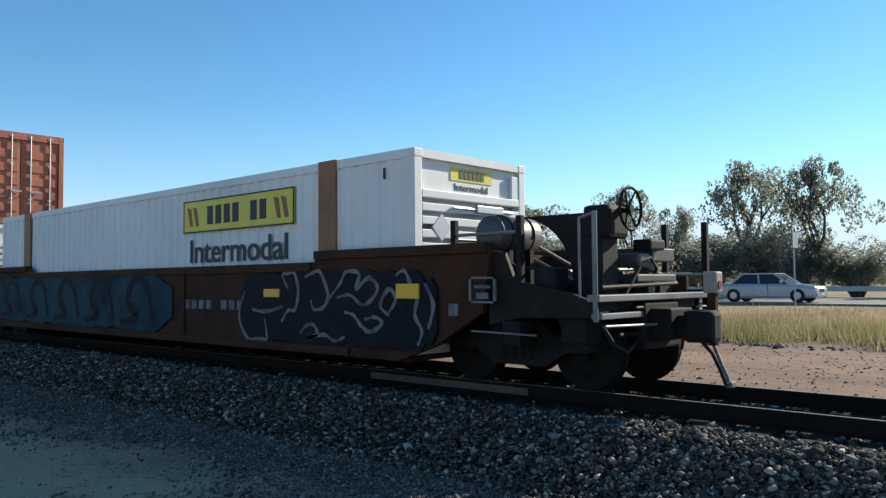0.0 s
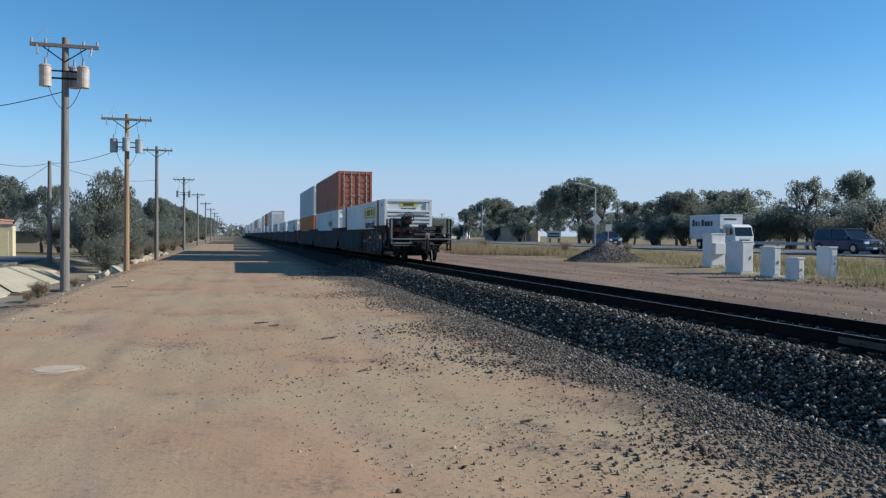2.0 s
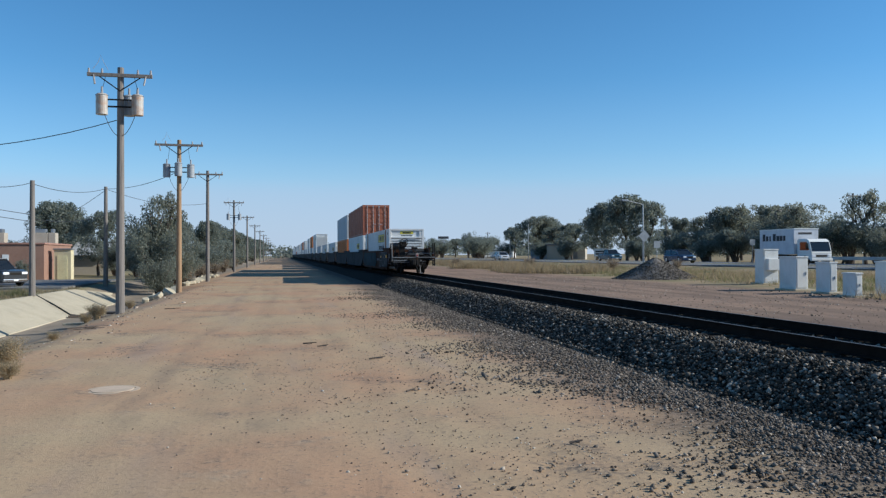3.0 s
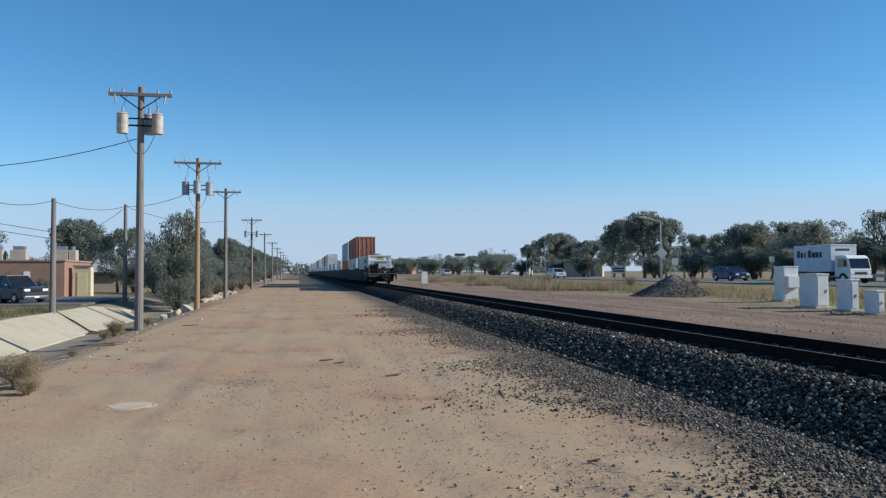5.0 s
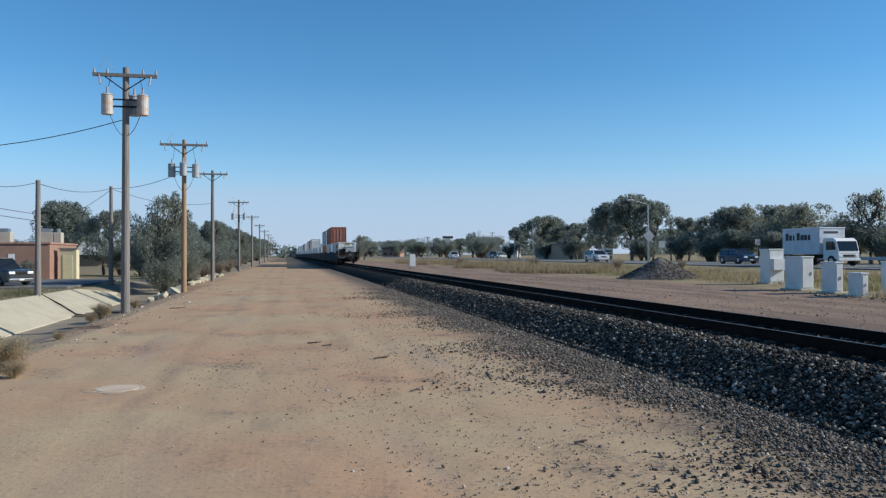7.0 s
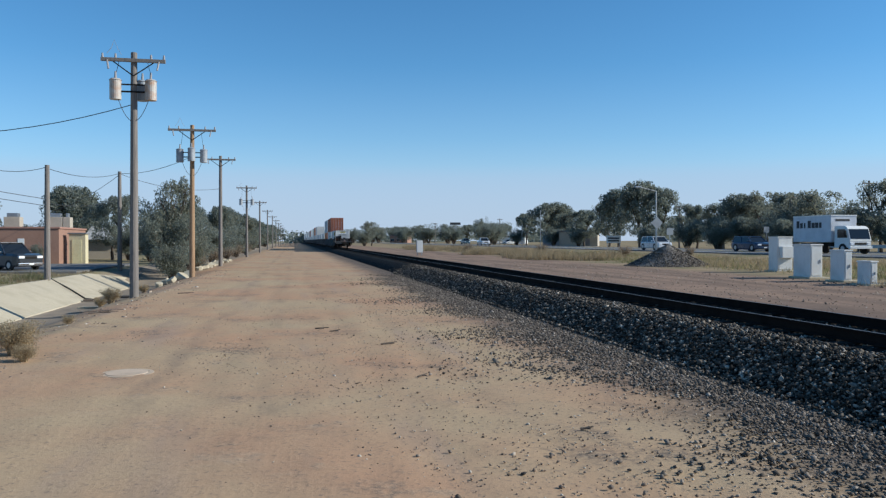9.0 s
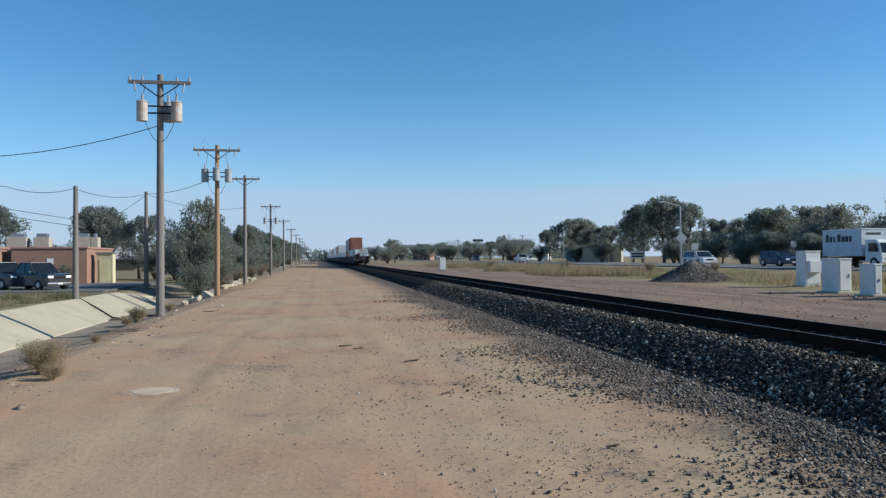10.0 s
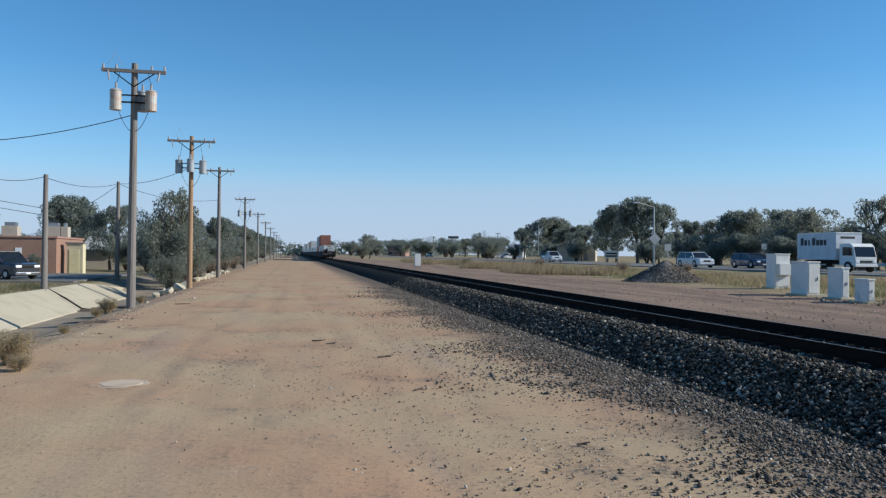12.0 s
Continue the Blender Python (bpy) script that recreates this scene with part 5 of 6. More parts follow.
    # the patterns themselves stand at the far end of the row
    for k, ob in enumerate(big):
        ob.matrix_world = pose(66 + 7 * k, 470 + 11 * k, 0.8)
    for k, ob in enumerate(low):
        ob.matrix_world = pose(-13 - 5 * k, 360 + 20 * k, 0.2)
    brown.matrix_world = pose(31.5, 58, profile(31.5, 58)) @ Matrix.Diagonal((0.4, 0.4, 0.4, 1))
    sage.matrix_world = pose(-12.6, 31, profile(-12.6, 31))


def grass(name, count, region, tall, wide, mat, label, seed):
    r = np.random.default_rng(seed)
    p = region(r, count)
    a, lean = r.uniform(0, 6.283, count), r.normal(0, 0.35, (count, 2))
    h = tall * r.lognormal(0, 0.35, count)
    side = np.stack([np.cos(a), np.sin(a), 0 * a], 1) * wide
    top = p + np.stack([lean[:, 0] * h, lean[:, 1] * h, h], 1)
    v = np.stack([p - side, p + side, top], 1).reshape(-1, 3)
    tagged(raw(name, v, np.arange(3 * count).reshape(-1, 3), mat), label, "grass", kind="stuff")


def tufts(r, n, x0, x1, y0, y1, clump=60, wide=0.35):
    c = np.stack([r.uniform(x0, x1, n // clump + 1), y0 + (y1 - y0) * r.uniform(0, 1, n // clump + 1) ** 1.5], 1)
    p = np.repeat(c, clump, 0)[:n] + r.normal(0, wide, (n, 2))
    return np.column_stack([p, [profile(a, b) for a, b in p]])


def build_grass():
    grass("dry_grass", 30000, lambda r, n: tufts(r, n, 25.0, 34.5, -6, 150, 240, 0.9), 0.13, 0.018, STRAW, "low dry straw-yellow grass between dirt and highway", 41)
    grass("edge_straw", 20000, lambda r, n: tufts(r, n, 21.0, 27.5, -4, 25, 160, 0.5), 0.36, 0.010, STRAW, "pale dry grass at the dirt's edge", 47)
    grass("edge_grass", 30000, lambda r, n: tufts(r, n, 21.6, 27.0, -4, 23, 260, 0.55), 0.40, 0.011, GREEN, "tall yellow-green grass at the dirt's edge", 44)
    grass("green_grass", 20000, lambda r, n: tufts(r, n, 25.0, 34, 26, 92, 160, 0.8), 0.2, 0.018, GREEN, "patches of greener low weeds by the highway", 42)
    grass("tall_weeds", 15000, lambda r, n: tufts(r, n, 26.5, 34, 38, 60, 600, 0.9), 0.25, 0.016, STRAW, "tall dry weeds behind the gravel heap", 48)
    grass("bunch_grass", 40000, lambda r, n: tufts(r, n, 21.5, 28.5, 62, 175, 900, 0.85), 0.5, 0.022, STRAW, "pale straw bunch grass in rounded clumps", 45)
    grass("bank_weeds", 6000, lambda r, n: tufts(r, n, -17.0, -13.2, 24, 46, 150, 0.35), 0.34, 0.012, GREEN, "green weeds along the top of the drain bank", 46)
    grass("verge_grass", 12000, lambda r, n: tufts(r, n, -17.5, -13.0, 14, 54, 70, 0.4), 0.16, 0.012, STRAW, "low dry weeds above the drain bank", 43)


# ---- small structures and things by the line ----


def cabinet(x, y, w, d, h, extra=False):
    c = tagged(empty("signal_cabinet"), "white painted metal signal cabinet on a concrete pad", "cabinet", "signal cabinets beside the rails")
    part("pad", boxed(-0.15, w + 0.25, -0.15, d + 0.15, -0.2, 0.07, bevel=0.02), CONCRETE, c)
    part("body", boxed(0, w, 0, d, 0.07, h - 0.06, bevel=0.015), CAB_WHITE, c)
    part("roof", boxed(-0.03, w + 0.03, -0.03, d + 0.03, h - 0.06, h, bevel=0.015), CAB_WHITE, c)
    door = part("door", boxed(0.05, w - 0.05, -0.022, -0.001, 0.14, h - 0.12, bevel=0.006), CAB_WHITE, c)
    part("handle", boxed(w - 0.14, w - 0.11, -0.05, -0.02, h * 0.45, h * 0.55), STEEL, door)
    if extra:
        part("meter_box", boxed(0.12, w - 0.02, -0.26, -0.023, h * 0.40, h * 0.72, bevel=0.015), CAB_WHITE, c)
    c.location = (x, y, profile(x, y))
    return c


def build_cabinets():
    for x, y, w, d, h, e in ((25.1, 36.9, 0.88, 0.78, 1.88, True), (22.5, 30.7, 0.60, 1.19, 1.54, False), (22.0, 27.9, 0.35, 0.84, 1.32, False), (21.3, 25.6, 0.30, 0.69, 0.94, False), (22.9, 25.7, 0.34, 0.75, 1.36, False)):
        cabinet(x, y, w, d, h, e)
    b = tagged(empty("signal_box"), "small white relay box on two legs beside the rails", "cabinet")
    part("body", boxed(-0.35, 0.35, -0.25, 0.25, 0.35, 1.75, bevel=0.02), CAB_WHITE, b)
    for s in (-0.25, 0.25):
        part("leg", boxed(s - 0.04, s + 0.04, -0.05, 0.05, -0.2, 0.36), STEEL, b)
    b.location = (14.5, 90, profile(14.5, 90))
    m = tagged(empty("manhole"), "pale round concrete manhole set in the dirt", "manhole cover", kind="structure")
    bm = tube(bmesh.new(), (0, 0, -0.15), (0, 0, 0.010), 0.41, 0.40, 32)
    part("collar", bm, surface("collar_concrete", (0.52, 0.40, 0.28), (0.42, 0.31, 0.21), 0.9), m)
    part("lid", tube(bmesh.new(), (0, 0, 0.0), (0, 0, 0.016), 0.31, 0.305, 28), surface("lid_concrete", (0.58, 0.44, 0.31), (0.47, 0.35, 0.24), 0.85), m)
    m.location = (-2.55, 12.7, profile(-2.55, 12.7))


def build_pile():
    """A cone of grey gravel, with loose stones on its skin."""
    pile = tagged(empty("gravel_pile"), "steep heap of dark grey gravel on the dirt", "gravel heap")
    bm = bmesh.new()
    rings, seg = 14, 40
    rows = []
    for i in range(rings + 1):
        q = i / rings
        rows.append([bm.verts.new((q * 2.75 * math.cos(a) * (1 + 0.12 * noise.noise((math.cos(a), math.sin(a), 1))), q * 2.9 * math.sin(a) * (1 + 0.12 * noise.noise((math.cos(a), math.sin(a), 4))),
                                   1.46 * (1 - q) ** 1.08 * (1 + 0.1 * noise.noise((3 * q * math.cos(a), 3 * q * math.sin(a), 2))) - 0.04)) for a in (2 * math.pi * k / seg for k in range(seg))])
    for i in range(rings):
        for k in range(seg):
            bm.faces.new((rows[i][k], rows[i + 1][k], rows[i + 1][(k + 1) % seg], rows[i][(k + 1) % seg]))
    bmesh.ops.recalc_face_normals(bm, faces=bm.faces)
    part("cone", bm, surface("heap_gravel", (0.19, 0.165, 0.14), (0.13, 0.112, 0.095), 0.95, grain=12, stain=2, bump=1.0, depth=0.06), pile)

    def skin(r, n):
        q, a = np.sqrt(r.uniform(0, 1.1, n)), r.uniform(0, 6.283, n)
        return np.stack([2.75 * q * np.cos(a), 2.9 * q * np.sin(a), np.maximum(0.0, 1.46 * np.clip(1 - q, 0, 1) ** 1.08)], 1)
    v, f = scatter(6000, skin, 0.036, 8)
    st = raw("loose_stone", v, f, GRAVEL, pile)
    st["kind"] = "stuff"
    pile.location = (24.7, 48.3, profile(24.7, 48.3))
    # pale broken slabs along the verge
    rnd = random.Random(9)
    for i in range(34):
        y = 42.5 + 2.2 * i * rnd.uniform(0.9, 1.1) * 0.55
        x = -6.6 + rnd.uniform(-0.7, 0.35)
        s = rnd.uniform(0.15, 0.55)
        bm = bmesh.new()
        n = 7
        out = [(s * math.cos(6.283 * k / n) * rnd.uniform(0.6, 1.1), s * math.sin(6.283 * k / n) * rnd.uniform(0.6, 1.1)) for k in range(n)]
        prism(bm, out, -0.12, 0.12, "z")
        bmesh.ops.bevel(bm, geom=bm.edges[:], offset=0.025, segments=1, affect='EDGES')
        ob = part("broken_slab", bm, CONCRETE)
        ob.matrix_world = pose(x, y, profile(x, y) + 0.12, rnd.uniform(-30, 30), rnd.uniform(-35, 10), rnd.uniform(0, 180))
        tagged(ob, "pale broken concrete slab dumped on the verge", "rubble", "concrete rubble along the verge")
    rnd = random.Random(14)
    for x, y, s in ((0.62, 18.1, 0.16), (0.9, 17.6, 0.13), (1.84, 15.2, 0.17), (1.9, 11.5, 0.09), (3.1, 7.9, 0.07), (-4.1, 31.1, 0.3), (-5.5, 24.1, 0.55), (-5.3, 23.3, 0.4)):
        bm = bmesh.new()
        tube(bm, (-s, 0, 0.02), (s, 0.3 * s, 0.045), 0.016, 0.009, 6)
        tube(bm, (-0.2 * s, 0.1 * s, 0.03), (0.5 * s, -0.4 * s, 0.03), 0.012, 0.008, 5)
        ob = part("stick", bm, BARK)
        ob.matrix_world = pose(x, y, profile(x, y) - 0.005, 0, 0, rnd.uniform(-30, 30))
        tagged(ob, "dark broken stick lying on the dirt", "stick")


# ---- buildings ----


def window_in(wall, x, y, z, w, h, frame_mat=None):
    """A window on a wall that faces the camera's side (-y)."""
    f = part("window", boxed(x, x + w, y - 0.05, y + 0.02, z, z + h), frame_mat or WHITE_TRIM, wall)
    part("pane", boxed(x + 0.08, x + w / 2 - 0.03, y - 0.07, y - 0.04, z + 0.08, z + h - 0.08), GLASS, f)
    part("pane", boxed(x + w / 2 + 0.03, x + w - 0.08, y - 0.07, y - 0.04, z + 0.08, z + h - 0.08), GLASS, f)


def build_buildings():
    b = tagged(empty("brick_building"), "low flat-roofed brown brick building with white windows", "building")
    wall = part("wall", boxed(-6.0, 0.0, 0, 11, -0.2, 3.05), BRICK, b)
    wall2 = part("wall", boxed(-17, -6.8, -0.6, 11, -0.2, 3.05), BRICK, b)
    part("recess", boxed(-6.8, -6.0, 1.4, 11, -0.2, 3.05), ROOF, b)
    part("coping", boxed(-6.1, 0.1, -0.1, 11.1, 3.05, 3.2, bevel=0.02), surface("coping", (0.36, 0.2, 0.15), (0.3, 0.16, 0.12), 0.8), b)
    part("coping", boxed(-17.1, -6.7, -0.7, 11.1, 3.05, 3.2, bevel=0.02), surface("coping_pale", (0.36, 0.2, 0.15), (0.3, 0.16, 0.12), 0.8), b)
    for x in (-9.4, -11.4, -13.4, -15.6):
        window_in(wall2, x, -0.6, 0.9, 1.2, 1.3)
    part("door", boxed(-8.0, -7.1, -0.64, -0.58, 0.0, 2.1), WHITE_TRIM, wall2)
    part("notice", boxed(-3.2, -2.7, -0.03, 0.01, 1.7, 2.2), WHITE_TRIM, wall)
    for x, w in ((-2.1, 1.5), (-0.55, 0.6), (-5.4, 1.3), (-7.6, 1.6)):
        u = part("roof_unit", boxed(x, x + w, 4, 5.2, 3.2, 4.15, bevel=0.03), STUCCO, b)
        part("hood", boxed(x + 0.2, x + w - 0.2, 4.2, 5.0, 4.15, 4.5, bevel=0.03), STEEL, u)
    b.matrix_world = pose(-19.8, 71.5, 0.05, 0, 0, 3)
    s = tagged(empty("shed"), "small yellow stucco shed with flat roof", "shed")
    part("wall", boxed(0, 1.35, 0, 1.0, -0.2, 2.6), SHED, s)
    part("roof", boxed(-0.1, 1.45, -0.1, 1.1, 2.6, 2.72, bevel=0.02), ROOF, s)
    part("door", boxed(0.25, 1.05, -0.04, 0.01, 0.0, 2.1), surface("shed_door", (0.66, 0.60, 0.36), (0.55, 0.48, 0.28), 0.8), s)
    s.matrix_world = pose(-19.4, 73, 0.05)
    lot = part("lot", boxed(-60, -13.4, 52, 70, -0.3, 0.135), ASPHALT)
    tagged(lot, "grey asphalt parking strip by the brick building", "pavement", kind="structure")
    h = tagged(empty("bungalow"), "small grey-roofed house among the trees", "house")
    part("wall", boxed(-2, 2, 0, 6, -0.3, 2.2), STUCCO, h)
    bm = bmesh.new()
    prism(bm, [(-0.6, 2.2), (6.6, 2.2), (3, 3.7)], -2.4, 2.4, "x")
    part("roof", bm, surface("pale_shingle", (0.4, 0.4, 0.4), (0.3, 0.3, 0.3), 0.9), h)
    h.matrix_world = pose(-20.5, 92, 0)
    # beyond the highway
    for x, y, w, d, hh, mat, lab in ((66, 174, 9, 9, 3.3, STUCCO, "low beige flat-roofed shop beyond the highway"), (66, 188, 8, 5, 3.2, surface("blue_grey_wall", (0.24, 0.28, 0.31), (0.2, 0.23, 0.26), 0.8), "low blue-grey shop front"),
                                     (84, 300, 14, 8, 2.6, WHITE_TRIM, "distant low white building by the highway"), (56, 420, 10, 8, 4, BRICK, "distant low brick store along the highway")):
        b = tagged(empty("shop"), lab, "building")
        wl = part("wall", boxed(-w / 2, w / 2, 0, d, -0.3, hh), mat, b)
        part("roof", boxed(-w / 2 - 0.3, w / 2 + 0.3, -0.3, d + 0.3, hh, hh + 0.25, bevel=0.03), ROOF, b)
        for k in range(3 if mat is BRICK else 0):
            window_in(wl, -w / 2 + 0.6 + k * w / 3, 0, 0.9, w / 5, 1.4)
        part("door", boxed(-0.3 + w / 4.5, 0.7 + w / 4.5, -0.06, 0.0, 0, 2.1), ROOF, wl)
        b.matrix_world = pose(x, y, 0.85, 0, 0, -25)


def build_street():
    def post(x, y, h, arm, label):
        p = tagged(empty("street_lamp"), label, "street lamp")
        part("pole", tube(bmesh.new(), (0, 0, -0.3), (0, 0, h), 0.09, 0.06, 10), STEEL, p)
        if arm:
            part("arm", tube(bmesh.new(), (0, 0, h - 0.05), (-arm, 0, h + 0.35), 0.035, n=8), STEEL, p)
            part("lamp_head", boxed(-arm - 0.55, -arm + 0.1, -0.12, 0.12, h + 0.28, h + 0.44, bevel=0.05), STEEL, p)
        p.location = (x, y, profile(x, y))
    post(35.5, 72.0, 6.2, 1.7, "galvanised street lamp with one arm by the highway")
    post(58, 178, 8.6, 0, "tall pale steel pole by the shops")
    post(60.5, 58, 8.5, 0, "slim pale steel pole beyond the highway")
    post(70, 290, 9.6, 0, "tall pale steel pole far down the highway")
    post(60, 200, 6, 0, "pale steel pole by the shops")
    for x, y, h in ((64, 107.4, 7.7), (64, 91.3, 7.3), (63, 76, 8.0), (66, 125, 7.4), (70, 260, 9), (60, 330, 9), (40, 520, 10), (60, 460, 10)):
        utility_pole(x, y, h, POLE, (), 1.8, 0, "distant wooden power pole with crossarm")
    # signs
    for x, y, z, kind in ((35.4, 71.6, 3.0, "diamond"), (37, 72, 2.1, "square"), (35.5, 11.5, 3.0, "square"), (55, 83, 2.5, "square"), (57, 52, 3.4, "small")):
        s = tagged(empty("road_sign"), "grey-backed %s road sign on a thin post" % kind, "road sign")
        part("post", tube(bmesh.new(), (0, 0.05, -0.2), (0, 0.05, z), 0.035, n=8), STEEL, s)
        bm = bmesh.new()
        k = {"diamond": 0.62, "square": 0.34, "small": 0.18}[kind]
        prism(bm, [(k, z), (0, z + k), (-k, z), (0, z - k)] if kind == "diamond" else [(k, z - k), (k, z + k), (-k, z + k), (-k, z - k)], -0.02, 0.02, "y")
        part("plate", bm, DRUM_GREY, s)
        s.location = (x, y, profile(x, y))
    s = tagged(empty("shop_sign"), "white board sign with dark lines on two posts", "sign")
    part("board", boxed(-1.4, 1.4, -0.06, 0.06, 0.7, 2.2, bevel=0.02), WHITE_TRIM, s)
    for z in (1.0, 1.5):
        part("printed_bar", boxed(-1.1, 1.1, -0.07, -0.05, z, z + 0.3), INK, s)
    for x in (-1.2, 1.2):
        part("post", boxed(x - 0.06, x + 0.06, -0.05, 0.05, -0.3, 0.7), STEEL, s)
    s.matrix_world = pose(62, 144, 0.85, 0, 0, -25)
    s = tagged(empty("tall_sign"), "tall dark sign board on a pole far away", "sign")
    part("board", boxed(-2.4, 2.4, -0.2, 0.2, 8.4, 9.5, bevel=0.03), INK, s)
    part("post", boxed(-0.2, 0.2, -0.15, 0.15, -0.3, 8.2), STEEL, s)
    s.location = (72, 345, 0.8)
    # low guard wall along the highway's far side
    g = tagged(empty("guard_rail"), "pale low guard rail along the highway", "guard rail")
    part("beam", boxed(54.0, 54.12, -30, 75, 1.30, 1.62, bevel=0.02), surface("guard_pale", (0.5, 0.5, 0.48), (0.4, 0.4, 0.38), 0.7), g)
    for y in range(-28, 76, 4):
        part("post", boxed(54.12, 54.24, y, y + 0.12, 0.7, 1.6), STEEL, g)
    # distant low woods along the horizon
    r = np.random.default_rng(77)
    n = 120
    a = np.linspace(-1.3, 1.45, n)
    c = np.stack([620 * np.sin(a) * r.uniform(0.8, 1.3, n), 620 * np.cos(a) * r.uniform(0.9, 1.3, n), r.uniform(2.0, 6.0, n)], 1)
    c = np.concatenate([c + r.normal(0, 1, c.shape) * (12, 12, 1.5) for _ in range(6)])
    v, f = leaf_cloud(r, c, r.uniform(6, 12, len(c)), 60, 1.4, 0.5)
    tagged(raw("far_woods", v, f, LEAF_DARK), "hazy dark woods along the horizon", "woods", kind="stuff")


# ---- vehicles ----
TRAFFIC = []


def wheels(v, half, y_front, y_back, r):
    for y in (y_front, y_back):
        for s in (-1, 1):
            w = part("wheel", tube(bmesh.new(), (s * (half - 0.2), y, r), (s * half, y, r), r, n=22), RUBBER, v)
            part("rim", tube(bmesh.new(), (s * (half - 0.02), y, r), (s * (half + 0.012), y, r), r * 0.62, r * 0.5, 16), RIM, w)


def loft(bm, sections):
    """Skin over rings of equal length, closed at both ends."""
    rows = [[bm.verts.new(p) for p in s] for s in sections]
    n = len(rows[0])
    for a, b in zip(rows, rows[1:]):
        for i in range(n):
            bm.faces.new((a[i], a[(i + 1) % n], b[(i + 1) % n], b[i]))
    bm.faces.new(rows[0])
    bm.faces.new(rows[-1])
    bmesh.ops.recalc_face_normals(bm, faces=bm.faces)
    return bm


def motor_car(name, label, paint, length=4.7, width=1.8, belt=0.95, roof=1.45, nose=1.3, tail=1.1, hood=0.85, boxy=0.0, category="car", bed=None):
    """Nose towards -y. belt, roof, hood: heights; nose, tail: lengths of hood and boot."""
    v = tagged(empty(name), label, category)
    h, L = width / 2, length / 2

    def ring_at(y, z0, z1, w):
        return [(-w, y, z0 + 0.12), (-w * 0.93, y, z0), (w * 0.93, y, z0), (w, y, z0 + 0.12), (w, y, z1 - 0.16), (w * 0.9, y, z1), (-w * 0.9, y, z1), (-w, y, z1 - 0.16)]
    secs = [ring_at(-L, 0.34, hood - 0.16, h * 0.8), ring_at(-L + 0.12, 0.25, hood - 0.06, h * 0.93), ring_at(-L + 0.5, 0.22, hood, h), ring_at(-L + nose, 0.2, belt, h), ring_at(L - tail, 0.2, belt, h),
            ring_at(L - 0.3, 0.24, belt - 0.02, h * 0.98), ring_at(L, 0.34, belt - 0.12, h * 0.88)]
    body = part("body", loft(bmesh.new(), secs), paint, v, smooth=False)
    back = L - tail + (0.35 if not boxy else tail - 0.25)
    if bed:
        back = bed

    y0, y1 = -L + nose - 0.1, back
    slope_f, slope_b = 0.75, (0.55 if not boxy else 0.2)
    base = [(-h * 0.95, y0, belt - 0.02), (h * 0.95, y0, belt - 0.02), (h * 0.95, y1, belt - 0.02), (-h * 0.95, y1, belt - 0.02)]
    top = [(-h * 0.76, y0 + slope_f, roof - 0.05), (h * 0.76, y0 + slope_f, roof - 0.05), (h * 0.76, y1 - slope_b, roof - 0.05), (-h * 0.76, y1 - slope_b, roof - 0.05)]
    part("glasshouse", loft(bmesh.new(), [base, top]), GLASS, body, "dark tinted windows")
    bm = boxed(-h * 0.79, h * 0.79, y0 + slope_f - 0.08, y1 - slope_b + 0.08, roof - 0.07, roof, bevel=0.03)
    part("roof", bm, paint, body)
    for s in (-1, 1):
        for k in range(3):
            q = k / 2
            yb, yt = y0 + 0.02 + (y1 - y0 - 0.04) * q, y0 + slope_f + (y1 - slope_b - y0 - slope_f) * q
            part("pillar", tube(bmesh.new(), (s * h * 0.95, yb, belt - 0.03), (s * h * 0.77, yt, roof - 0.04), 0.045, n=6), paint, body)
        part("headlight", boxed(min(s * h * 0.45, s * h * 0.86), max(s * h * 0.45, s * h * 0.86), -L - 0.01, -L + 0.2, hood - 0.30, hood - 0.14, bevel=0.03), LENS, body)
        part("tail_light", boxed(min(s * h * 0.6, s * h * 0.9), max(s * h * 0.6, s * h * 0.9), L - 0.1, L + 0.01, belt - 0.32, belt - 0.16, bevel=0.02), TAIL, body)
        part("mirror", boxed(min(s * h, s * (h + 0.18)), max(s * h, s * (h + 0.18)), y0 + 0.25, y0 + 0.37, belt, belt + 0.14, bevel=0.03), paint, body)
        part("door_line", boxed(min(s * h * 0.995, s * (h + 0.006)), max(s * h * 0.995, s * (h + 0.006)), -0.2, -0.17, 0.35, belt - 0.05), INK, body)
    part("grille", boxed(-h * 0.4, h * 0.4, -L - 0.012, -L + 0.1, hood - 0.34, hood - 0.18, bevel=0.02), BLACK_STEEL, body)
    part("bumper", boxed(-h * 0.86, h * 0.86, -L - 0.05, -L + 0.2, 0.30, 0.48, bevel=0.04), paint if not bed else CHROME, body)
    part("plate", boxed(-0.16, 0.16, -L - 0.06, -L - 0.04, 0.36, 0.46), WHITE_TRIM, body)
    if bed:
        part("cargo_bed", boxed(-h * 0.8, h * 0.8, bed + 0.1, L - 0.12, belt - 0.02, belt + 0.01), BLACK_STEEL, body)
    wheels(v, h + 0.01, -L + 0.85, L - 0.9, 0.34 if not boxy else 0.38)
    return v


